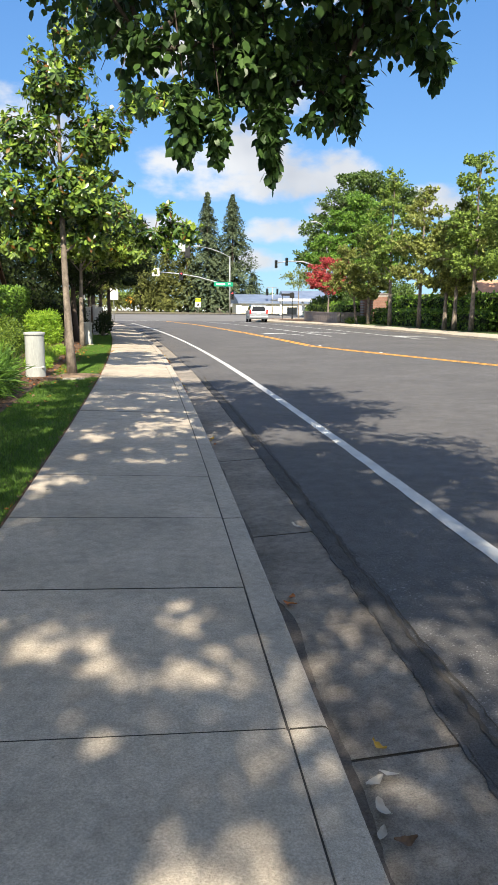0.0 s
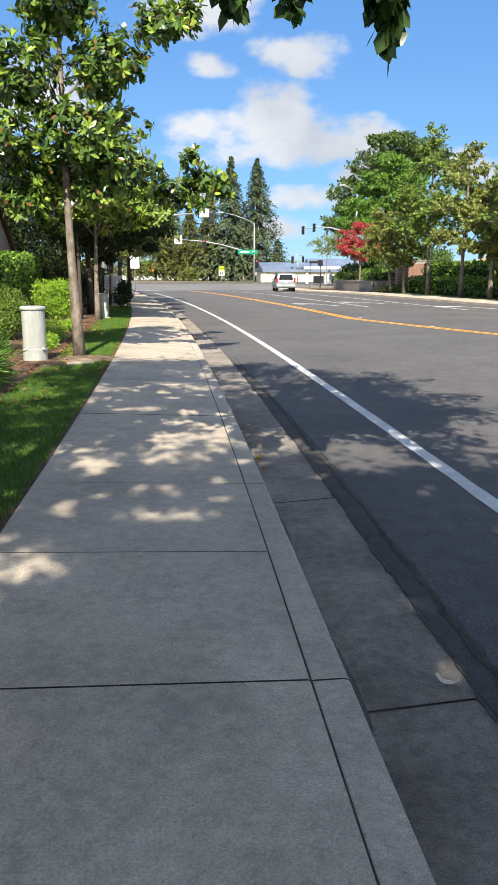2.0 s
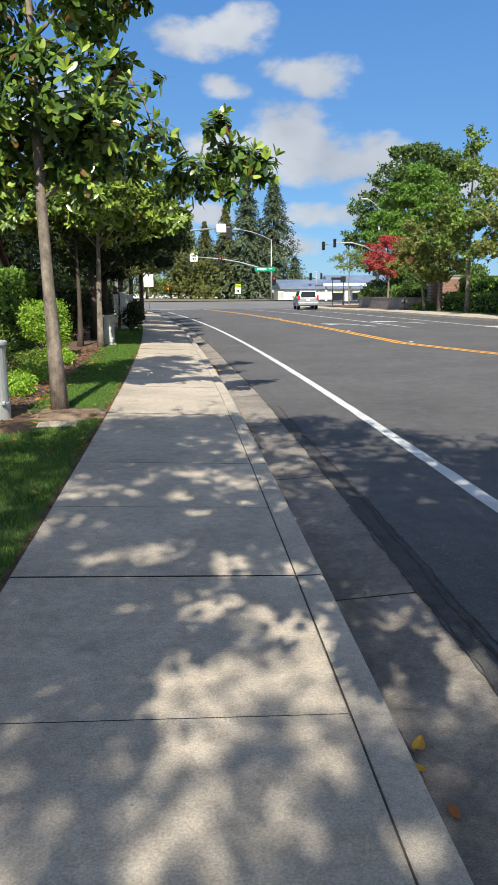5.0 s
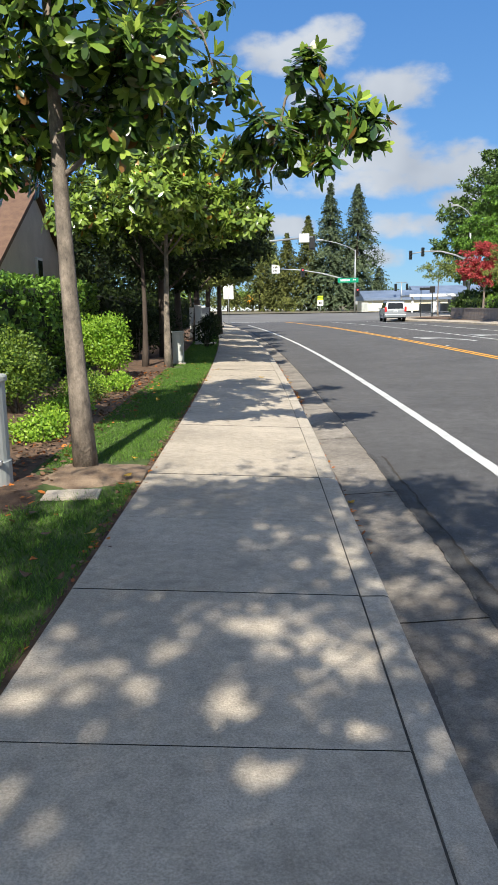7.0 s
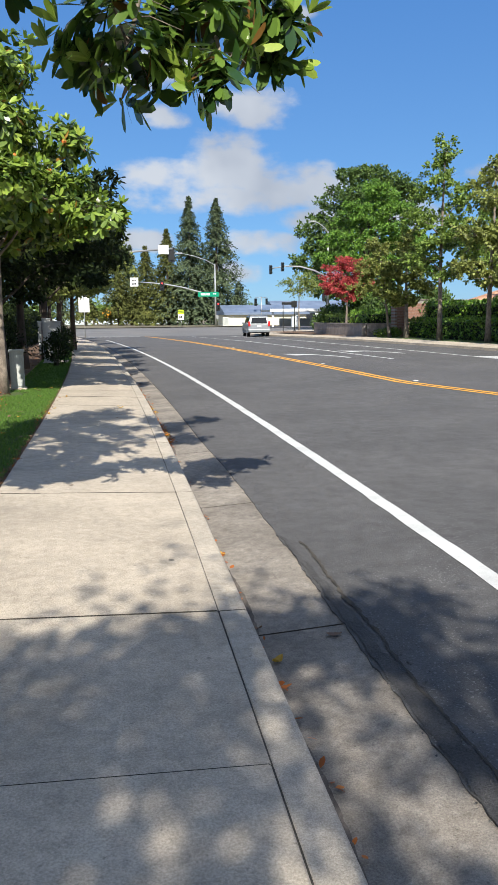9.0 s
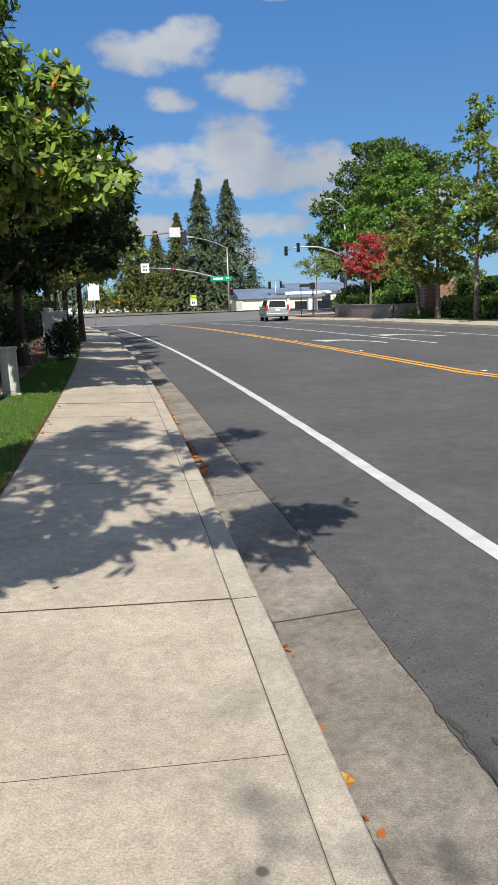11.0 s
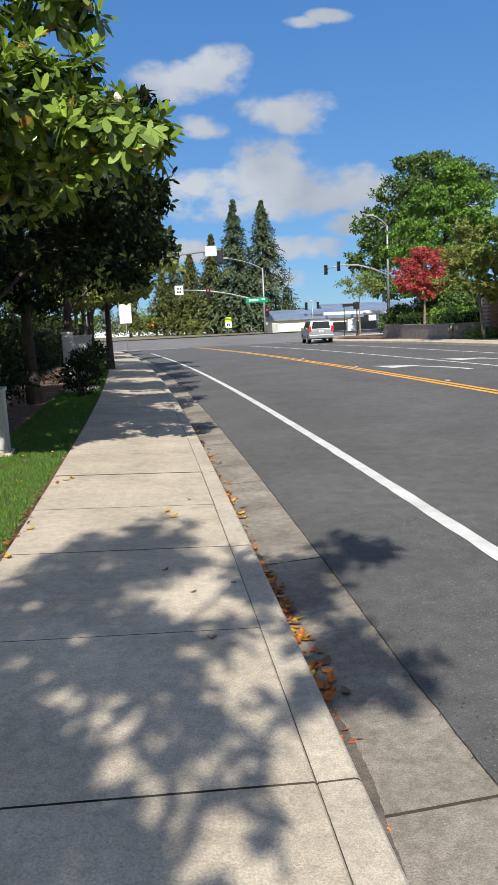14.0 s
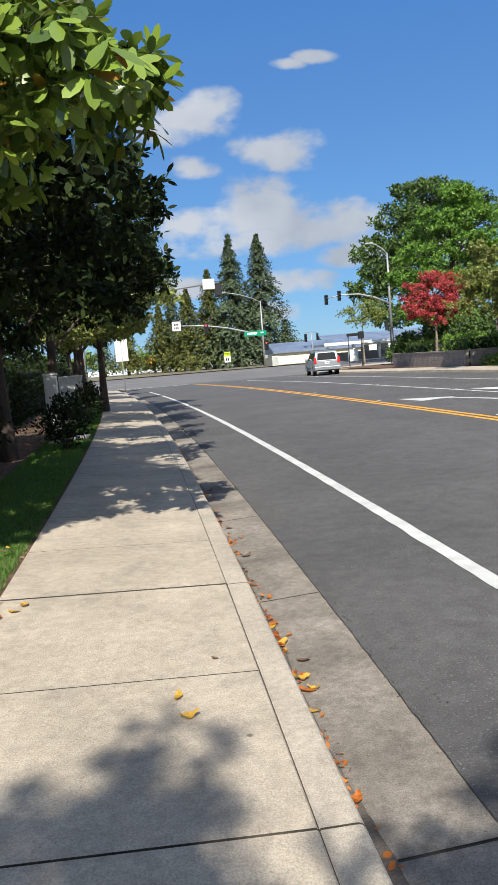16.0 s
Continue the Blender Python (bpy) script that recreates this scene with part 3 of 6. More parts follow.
def road_crack(d_of, y0, y1, wide, step=0.05):
    V, F = [], []
    y = y0
    while y < y1:
        d0 = d_of(y) + 0.006 * math.sin(y * 1.1) + 0.007 * math.sin(y * 5.3) + 0.005 * math.sin(y * 17) + rnd.uniform(-0.006, 0.006)
        w_ = rnd.uniform(0.25, 1.0) * wide * (0.4 + 0.6 * abs(math.sin(y * 0.9 + wide * 300)))
        V += [(off(d0 - w_, y), y, road_z(d0, y) + 0.0065), (off(d0 + w_, y), y, road_z(d0, y) + 0.0065)]
        y += step
    for i in range(len(V) // 2 - 1):
        F.append((2 * i, 2 * i + 1, 2 * i + 3, 2 * i + 2))
    tagged(mesh_part("asphalt_crack", V, F, M_JOINT), "long black crack in the asphalt beside the gutter", "road", kind="structure")


road_crack(lambda y: gutter_edge(y) + 0.125, -10, 17.3, 0.019, 0.035)
road_crack(lambda y: gutter_edge(y) + 0.155 + 0.02 * math.sin(y * 0.8), 2.0, 13.5, 0.008)
# loose crumbs of asphalt and grit lying along the margin
V, F = [], []
for i in range(2600):
    y = rnd.uniform(0.5, 19) if i < 2000 else rnd.uniform(19, 30)
    d = gutter_edge(y) + rnd.choice([rnd.gauss(0.02, 0.025), rnd.gauss(0.13, 0.04)])
    r = rnd.uniform(0.002, 0.007)
    x, z = off(d, y), max(road_z(d, y), -0.166) + 0.004
    k = len(V)
    V += [(x + r * rnd.uniform(0.5, 1.2), y, z), (x - r * 0.5, y + r, z), (x - r * 0.6, y - r * rnd.uniform(0.5, 1.1), z), (x, y, z + r * rnd.uniform(0.7, 1.3))]
    F += [(k, k + 1, k + 3), (k + 1, k + 2, k + 3), (k + 2, k, k + 3)]
tagged(mesh_part("asphalt_grit", V, F, M_ASPHALT_DARK), "loose asphalt crumbs along the edge of the road", "grit", kind="stuff")


def centre_d(y):
    """The centre line swings away where the turning lane begins."""
    return 6.2 + 0.165 * max(0.0, 28.5 - y) ** 1.17


def stripe(name, d_of, width, y0, y1, material, label, step=0.5, lift=0.004):
    n = max(1, int((y1 - y0) / step))
    V, F = [], []
    for i in range(n + 1):
        y = y0 + (y1 - y0) * i / n
        a = d_of(y) - width / 2 + rnd.uniform(-0.009, 0.005)
        b = d_of(y) + width / 2 + rnd.uniform(-0.004, 0.004)
        V += [(off(a, y), y, road_z(a, y) + lift), (off(b, y), y, road_z(b, y) + lift)]
    for i in range(n):
        F.append((2 * i, 2 * i + 1, 2 * i + 3, 2 * i + 2))
    return tagged(mesh_part(name, V, F, material), label, "road marking", kind="structure")


stripe("edge_line", lambda y: 1.735, 0.125, -20, 70, M_WHITE, "solid white painted edge line on asphalt", 0.2)
stripe("centre_line", lambda y: centre_d(y) - 0.11, 0.115, 8, 79, M_YELLOW, "double yellow painted centre line on asphalt")
stripe("centre_line", lambda y: centre_d(y) + 0.11, 0.115, 8, 79, M_YELLOW, "double yellow painted centre line on asphalt")
stripe("lane_line", lambda y: 9.55, 0.12, 37, 76, M_WHITE, "solid white painted turning lane line")
stripe("lane_line", lambda y: 12.6, 0.12, 33, 76, M_WHITE, "solid white painted lane line")
for ly0, ly1, lx0, lx1 in ((79.4, 79.9, -1.2, 3.6), (118, 118.4, 24, 30), (127, 127.5, 29, 36), (95, 95.3, -16, -2)):
    tagged(mesh_part("stop_line", [(lx0, ly0, -0.112), (lx1, ly0, -0.112), (lx1, ly1, -0.112), (lx0, ly1, -0.112)], [(0, 1, 2, 3)], M_WHITE), "white painted line at the junction", "road marking", kind="structure")


def arrow(y0, d, length, left=True):
    """A painted turn arrow: curved shaft with a barbed head."""
    V, F = [], []
    n = 10
    s = -1 if left else 1

    def p(a, b):
        V.append((off(d + b, y0 + a), y0 + a, road_z(d + b, y0 + a) + 0.004))
        return len(V) - 1
    rows = []
    for i in range(n + 1):
        f = i / n
        a = length * 0.75 * f
        c = s * 0.75 * f ** 2.2 + 0.5
        rows.append((p(a, c - 0.09), p(a, c + 0.09)))
    for q, r in zip(rows, rows[1:]):
        F.append((q[0], q[1], r[1], r[0]))
    c = s * 0.75 + 0.5
    a = length * 0.75
    h = [p(a - 0.5, c - 0.62), p(a - 0.05, c + 0.55), p(length, c - 0.75)]
    F.append(tuple(h))
    return tagged(mesh_part("turn_arrow", V, F, M_WHITE), "white painted turn arrow on asphalt", "road marking", kind="structure")


arrow(38.5, 8.0, 3.8)
arrow(40.2, 10.9, 3.6)
arrow(33.5, 13.6, 3.6)

# raised reflectors along the centre and lane lines
reflector = boxes((-0.05, -0.05, 0, 0.05, 0.05, 0.018), bevel=0.008)
reflector = part("road_reflector", reflector, M_WHITE)
tagged(reflector, "small raised square reflector on the asphalt", "road reflector", "lane reflectors")
reflector.matrix_world = pose(off(centre_d(24) + 0.3, 24), 24, road_z(6.4))
for d_extra, y in [(6.55, 28.5), (6.5, 35.5), (6.5, 42.5), (6.5, 49.5), (9.55, 44), (9.55, 51), (9.55, 58), (12.6, 47), (12.6, 55)]:
    copy_thing(reflector, pose(off(d_extra, y), y, road_z(d_extra, y) + 0.004))

# ---- lawn strip, beds ----
lawn = strip("lawn", -2.55, -1.56, -12, 70, 0.03, 0.012, M_GRASSBED, 1.0)
edge_soil = strip("lawn_edge", -1.56, -1.49, -12, 70, 0.012, -0.004, M_SOIL, 0.5)
tagged(edge_soil, "trimmed strip of bare soil along the sidewalk edge", "soil", kind="structure")
tagged(lawn, "narrow lawn strip beside the sidewalk", "lawn", kind="structure")
bed = strip("planting_bed", -14, -2.55, -12, 78, 0.06, 0.03, M_SOIL, 2.0)
tagged(bed, "brown mulched planting bed", "planting bed", kind="structure")
verge = strip("verge", -2.55, -1.50, 70, 78, 0.03, 0.0, M_SOIL, 1.0)
tagged(verge, "bare soil verge", "verge", kind="structure")

rng = np.random.default_rng(11)


def grass(name, n, d0, d1, y0, y1, z0, z1, height, bare, label):
    y = y0 + (y1 - y0) * rng.random(n) ** 1.35
    d = rng.uniform(d0, d1, n)
    x = 1.024 - 0.00102 * (y - 24) ** 2 + d
    keep = np.ones(n, bool)
    for bx, by, br in bare:
        keep &= np.hypot(x - bx, (y - by) * 0.8) > br * rng.uniform(0.7, 1.15, n)
    tuft = np.sin(x * 9.1 + y * 3.3) * np.sin(y * 7.7 - x * 4.1)
    keep &= rng.random(n) < 0.75 + 0.3 * tuft
    x, y, d = x[keep], y[keep], d[keep]
    P = np.stack([x, y, z0 + (z1 - z0) * (d - d0) / (d1 - d0)], 1)
    n = len(P)
    D = unit(np.stack([rng.normal(0, 0.65, n), rng.normal(0, 0.65, n), np.ones(n)], 1))
    L = height * rng.uniform(0.5, 1.3, n)
    side = unit(np.stack([rng.normal(size=n), rng.normal(size=n), np.zeros(n)], 1)) * rng.uniform(0.0025, 0.0045, (n, 1))
    T = P + D * L[:, None]
    V = np.stack([P - side, P + side, T], 1).reshape(-1, 3)
    me = bpy.data.meshes.new(name)
    me.vertices.add(len(V))
    me.vertices.foreach_set("co", V.astype(np.float32).ravel())
    me.loops.add(len(V))
    me.loops.foreach_set("vertex_index", np.arange(len(V), dtype=np.int32))
    me.polygons.add(n)
    me.polygons.foreach_set("loop_start", np.arange(0, len(V), 3, dtype=np.int32))
    me.materials.append(M_GRASS)
    me.update(calc_edges=True)
    return tagged(new(name, me), label, "grass", kind="stuff")


BARE = [(-1.05, 15.75, 0.50), (-1.7, 15.3, 0.75), (-1.45, 27.2, 0.4), (-0.6, 16.1, 0.35)]
grass("grass", 230000, -2.52, -1.525, 4, 48, 0.03, 0.012, 0.042, BARE, "mown green grass blades on the lawn strip")



def mound(cx, cy, rx, ry, base, height, seed, material, label):
    """A low uneven heap of soil whose rim sinks into the lawn."""
    g = random.Random(seed)
    n, rings = 72, 12
    ph = [g.uniform(0, 6.3) for _ in range(4)]
    V = [(cx, cy, base + height)]
    for r in range(1, rings + 1):
        f = r / rings
        for i in range(n):
            a = 2 * math.pi * i / n
            k = 1 + 0.13 * math.sin(3 * a + ph[0]) + 0.09 * math.sin(5 * a + ph[1]) + 0.05 * math.sin(11 * a + ph[2]) + 0.03 * math.sin(19 * a + ph[3])
            x, y = cx + rx * f * k * math.cos(a), cy + ry * f * k * math.sin(a)
            x = min(x, off(-1.505, y))
            V.append((x, y, base + height * (1 - f ** 1.6) - 0.012 * f ** 6 + g.uniform(-0.004, 0.006)))
    F = [(0, 1 + i, 1 + (i + 1) % n) for i in range(n)]
    for r in range(rings - 1):
        for i in range(n):
            j = (i + 1) % n
            F.append((1 + r * n + i, 1 + (r + 1) * n + i, 1 + (r + 1) * n + j, 1 + r * n + j))
    tagged(mesh_part("bare_soil", V, F, material, smooth=True), label, "soil", kind="structure")


mound(-0.98, 15.85, 0.58, 0.50, 0.022, 0.045, 3, M_TANSOIL, "patch of bare tan soil round the tree")
mound(-1.75, 15.25, 0.50, 0.85, 0.026, 0.03, 5, M_SOIL, "dark mulched soil round the utility pedestal")

# ---- far side of the street ----
V, F = [], []
n = 70
prof = [(15.19, -0.12), (15.2, 0.13), (15.23, 0.15), (16.85, 0.19), (16.86, 0.02)]
for i in range(n + 1):
    y = -60 + 140 * i / n
    V += [(off(d, y), y, z - 0.10 * min(1.0, max(0.0, (y - 58) / 16))) for d, z in prof]
for i in range(n):
    for j in range(4):
        a = i * 5 + j
        F.append((a, a + 1, a + 6, a + 5))
far_walk = tagged(mesh_part("far_sidewalk", V, F, M_CONCRETE), "pale concrete sidewalk and kerb across the street", "sidewalk", kind="structure")
far_bed = strip("far_bed", 16.86, 90, -60, 80, 0.17, 0.17, M_SOIL, 4.0)
tagged(far_bed, "shaded planted ground across the street", "planting bed", kind="structure")
far_lawn = strip("far_lawn", 16.87, 18.6, 30, 57, 0.185, 0.195, M_GRASSBED, 2.0)
tagged(far_lawn, "strip of lawn beside the far sidewalk", "lawn", kind="structure")
corner = mesh_part("corner_island", [(13.4, 79.5, 0.04), (70, 79.5, 0.04), (70, 92, 0.04), (21, 92, 0.04), (17.2, 88, 0.04), (14.6, 84, 0.04)], [(0, 1, 2, 3, 4, 5)], M_CONCRETE)
tagged(corner, "concrete street corner at the junction", "sidewalk", kind="structure")
beyond = mesh_part("far_verge", [(-200, 142, 0.02), (240, 142, 0.02), (240, 900, 0.02), (-200, 900, 0.02)], [(0, 1, 2, 3)], M_FIELD)
tagged(beyond, "dry grass verge beyond the junction", "verge", kind="structure")

# ---- trees and shrubs, left side ----
MAG = dict(rosette=13, bark=M_BARK, young=M_YOUNG, full=True)
LONG_BOUGHS = [(1.7, -0.1, 5.4, 0.35, 0.4, 0.3), (0.9, 0.4, 5.3, 0.5, 0.5, 0.4), (1.5, 0.7, 5.7, 0.45, 0.45, 0.35), (2.05, 0.95, 5.9, 0.32, 0.35, 0.28), (1.25, 0.2, 3.35, 0.42, 0.4, 0.3), (1.75, 0.4, 2.85, 0.4, 0.45, 0.28), (2.2, 0.5, 3.05, 0.42, 0.4, 0.3), (2.0, 0.3, 3.45, 0.25, 0.25, 0.18), (2.25, 0.3, 2.68, 0.25, 0.25, 0.2), (2.6, 0.6, 3.05, 0.22, 0.25, 0.22)]
T1_GAPS = [(0.85, 20.75, 0.42, 0.45), (0.6, 20.2, 0.46, 0.28), (0.25, 19.85, 0.18, 0.13), (0.64, 22.2, 0.2, 0.16), (0.82, 21.85, 0.2, 0.18), (1.05, 20.3, 0.3, 0.35), (0.74, 22.77, 0.26, 0.22)]
t1 = tree("magnolia_tree", -1.13, 16.05, (0.082, 2.2, 6.6),
          [(0.35, 0, 6.75, 0.55, 0.6, 0.75), (-0.1, 0, 5.8, 0.85, 0.8, 0.7), (-0.7, 0, 4.7, 0.8, 0.9, 0.7), (0.65, 0, 4.8, 0.75, 0.8, 0.6),
           (-1.1, -0.1, 3.6, 0.85, 0.9, 0.6), (0.2, -0.3, 3.7, 0.85, 0.8, 0.6), (-0.3, 0.5, 3.2, 0.9, 0.7, 0.5), (-0.75, 0.1, 2.75, 0.6, 0.6, 0.35), (0.5, 0.1, 3.0, 0.6, 0.6, 0.4), (0.75, -0.2, 3.4, 0.6, 0.6, 0.45), (1.0, 0.1, 3.9, 0.6, 0.6, 0.45)] + LONG_BOUGHS,
          1150, (0.165, 0.068), M_MAG, lean=(-0.12, 0.0), budding=0.45, gaps=T1_GAPS + [(0.72, 20.9, 0.22, 0.3), (0.85, 20.4, 0.25, 0.3), (0.5, 20.2, 0.22, 0.2), (0.28, 21.64, 0.12, 0.12), (0.6, 22.86, 0.25, 0.2), (-0.03, 22.14, 0.12, 0.1)], label="young magnolia tree with glossy green leaves on lawn", seed=3, **MAG)
t2 = tree("magnolia_tree", -1.5, 27.4, (0.08, 2.0, 5.0),
          [(0, 0, 4.8, 1.2, 1.2, 0.8), (-1.4, 0, 3.7, 1.1, 1.1, 0.9), (1.1, -0.6, 3.6, 0.95, 0.9, 0.7), (1.75, -1.3, 3.3, 0.45, 0.5, 0.4), (0, -1.3, 3.7, 1.1, 0.8, 0.8),
           (0.6, 0.9, 3.6, 1.1, 1.1, 0.9), (-0.2, 0, 3.55, 1.2, 1.2, 0.45), (1.9, 0.1, 3.4, 0.55, 0.6, 0.35), (0.4, -1.2, 4.8, 0.6, 0.6, 0.6), (-2.0, -0.8, 3.4, 0.8, 0.8, 0.45), (0.2, -0.3, 5.5, 0.6, 0.6, 0.6), (0.4, -0.9, 5.9, 0.6, 0.6, 0.5), (1.4, -0.4, 4.65, 0.55, 0.5, 0.5), (2.2, -0.5, 3.4, 0.35, 0.4, 0.3), (0.5, -2.2, 3.75, 0.75, 0.6, 0.4), (0.0, -2.7, 3.7, 0.6, 0.5, 0.35)],
          1150, (0.205, 0.082), M_MAG_PALE, label="magnolia tree with pale green leaves and orange seed clusters", seed=4, **MAG)
tree("young_tree", -2.1, 27.6, (0.07, 2.0, 4.2), [(0, 0.6, 3.6, 1.2, 1.2, 1.0), (-0.6, 0.2, 2.9, 0.9, 0.9, 0.6)], 1400, (0.14, 0.06), M_DARK_SHADED, M_BARK_DARK, "slim tree with dark leaves in the bed", 6)
HANGING_BOUGHS = [(2.6, 2.1, 4.3, 1.5, 1.1, 0.8), (3.9, 2.0, 4.6, 1.1, 0.9, 0.5), (2.6, 2.4, 3.5, 0.7, 0.6, 0.5), (1.7, 2.2, 3.5, 0.5, 0.4, 0.45), (0.7, 1.3, 3.9, 0.9, 0.7, 0.45), (3.3, 2.7, 3.8, 0.6, 0.5, 0.45),
          (2.7, 2.4, 3.35, 0.5, 0.4, 0.35), (3.2, 0.6, 4.9, 1.4, 1.3, 0.6), (1.3, 1.6, 4.6, 1.0, 0.7, 0.5), (3.6, 1.9, 4.05, 0.9, 0.7, 0.35), (3.9, 2.0, 3.75, 0.42, 0.5, 0.36),
          (3.25, 2.1, 3.15, 0.28, 0.28, 0.42), (1.5, 3.0, 4.1, 0.8, 0.5, 0.42), (2.4, 3.0, 3.95, 0.7, 0.5, 0.5)]
HANGING_SPRAYS = [(2.72, 2.1, 2.80, 0.13, 0.14, 0.40), (2.70, 2.12, 2.95, 0.16, 0.16, 0.35), (2.0, 2.1, 2.88, 0.17, 0.16, 0.36), (2.05, 2.14, 3.0, 0.2, 0.18, 0.3), (2.28, 2.1, 2.86, 0.12, 0.12, 0.30), (3.4, 2.1, 3.14, 0.16, 0.16, 0.34), (3.25, 2.15, 3.3, 0.2, 0.18, 0.3), (4.05, 2.0, 3.5, 0.2, 0.2, 0.28)]
# rear and upper masses stay out of view, placed for the shade they cast
REAR_SHADE_CROWN = [(0.0, -6.8, 6.6, 2.0, 1.6, 0.6), (0.3, -3.4, 6.0, 2.6, 2.0, 1.2), (2.4, -4.0, 5.4, 2.0, 1.8, 0.9), (-1.2, -0.5, 5.5, 1.8, 1.8, 1.2), (0.8, -4.2, 6.4, 2.6, 2.4, 0.8), (2.6, -3.4, 5.8, 2.0, 2.0, 0.8), (1.6, -4.6, 6.0, 2.4, 1.8, 0.7),
          (1.6, -5.6, 6.9, 2.4, 1.8, 0.6), (2.8, -4.2, 6.4, 2.2, 1.8, 0.6), (1.6, -6.8, 6.2, 2.6, 1.6, 0.7), (0.3, -0.6, 6.0, 0.9, 1.1, 0.5), (0.4, -0.1, 6.6, 1.8, 1.0, 0.5)]
UPPER_SHADE_CROWN = [(0.4, 3.0, 6.6, 2.2, 1.6, 0.6), (1.5, 4.4, 6.2, 1.3, 0.9, 0.5), (2.2, 4.6, 5.95, 0.9, 0.7, 0.4), (2.9, 4.0, 5.7, 0.9, 0.8, 0.4), (0.5, 1.5, 6.5, 1.9, 1.4, 0.6), (2.6, 1.8, 6.0, 1.6, 1.4, 0.5), (3.7, 2.7, 5.4, 1.2, 1.2, 0.5), (0.3, 2.1, 6.6, 1.7, 0.9, 0.5)]
# openings in the crown, by the sunlit patches that they throw on the ground: (x, y, half width, half length)
OPENINGS = [(-0.34, 3.20, 0.26, 0.20), (-0.02, 2.90, 0.16, 0.15), (0.27, 2.88, 0.20, 0.13), (0.22, 3.43, 0.16, 0.16), (-0.15, 2.36, 0.10, 0.13), (0.30, 1.72, 0.26, 0.12), (0.08, 1.70, 0.14, 0.10), (1.06, 3.33, 0.09, 0.10), (-0.07, 10.16, 0.10, 0.07), (-0.25, 10.81, 0.12, 0.06), (0.25, 12.05, 0.09, 0.13), (0.37, 11.66, 0.13, 0.13), (0.98, 11.80, 0.10, 0.12), (-0.49, 12.10, 0.12, 0.06), (-0.15, 12.21, 0.12, 0.06), (0.0, 12.55, 0.10, 0.09), (0.35, 12.79, 0.10, 0.07), (-0.59, 6.37, 0.22, 0.26), (0.25, 7.14, 0.38, 0.18),
            (0.58, 7.45, 0.18, 0.13), (-0.05, 7.65, 0.18, 0.15), (-0.47, 7.28, 0.1, 0.22), (0.23, 9.0, 0.10, 0.16), (-0.4, 8.35, 0.2, 0.22), (1.95, 8.7, 0.4, 0.5), (0.2, 9.35, 0.16, 0.20),
            (0.37, 10.15, 0.22, 0.16), (0.6, 9.95, 0.14, 0.13), (0.1, 10.9, 0.22, 0.20), (0.5, 10.67, 0.14, 0.16), (0.88, 10.5, 0.14, 0.16),
            (0.72, 11.89, 0.13, 0.08), (-0.42, 12.14, 0.14, 0.06), (0.9, 13.82, 0.13, 0.32), (1.18, 13.35, 0.22, 0.26), (0.35, 12.75, 0.14, 0.08), (0.35, 16.2, 1.2, 0.6)]
speckle = random.Random(77)
OPENINGS += [(speckle.uniform(-0.5, 0.85), speckle.uniform(7.4, 8.9), speckle.uniform(0.06, 0.12), speckle.uniform(0.05, 0.10)) for _ in range(15)]
OPENINGS += [(speckle.uniform(-0.95, -0.35), speckle.uniform(5.9, 7.7), speckle.uniform(0.05, 0.11), speckle.uniform(0.05, 0.10)) for _ in range(10)]
OPENINGS += [(speckle.uniform(1.2, 2.6), speckle.uniform(5.0, 14.0), speckle.uniform(0.05, 0.14), speckle.uniform(0.05, 0.12)) for _ in range(26)]
tree("overhanging_tree", -1.5, 4.2, (0.14, 2.6, 7.0), HANGING_BOUGHS + REAR_SHADE_CROWN + UPPER_SHADE_CROWN, 112000, (0.095, 0.068), M_PEAR, M_BARK_DARK, "leafy street tree with drooping leaves over the sidewalk", 5, full=2, sprays=HANGING_SPRAYS, hang=1.1, shell=0.2, clump=34, gaps=OPENINGS)
# unseen tree behind the start, added to cast the first ground shade
tree("overhanging_tree", -1.5, -6.6, (0.14, 2.6, 7.0), [(0.6, 2.4, 6.8, 2.6, 2.8, 1.1), (2.2, 1.0, 6.0, 2.2, 2.4, 0.9), (0.2, -0.6, 6.0, 2.6, 2.4, 1.2), (3.4, 2.6, 5.6, 1.5, 1.6, 0.7), (-1.0, 1.5, 5.6, 1.8, 2.2, 1.2), (1.5, 4.6, 6.6, 2.0, 1.4, 0.8), (0.3, 3.4, 7.0, 2.0, 1.4, 0.5), (0.1, 1.2, 6.6, 1.7, 0.9, 0.5)], 27000, (0.14, 0.09), M_PEAR, M_BARK_DARK, "unseen leafy street tree added to shade the start of the sidewalk", 8, hang=1.0, shell=0.2, clump=34, gaps=OPENINGS)

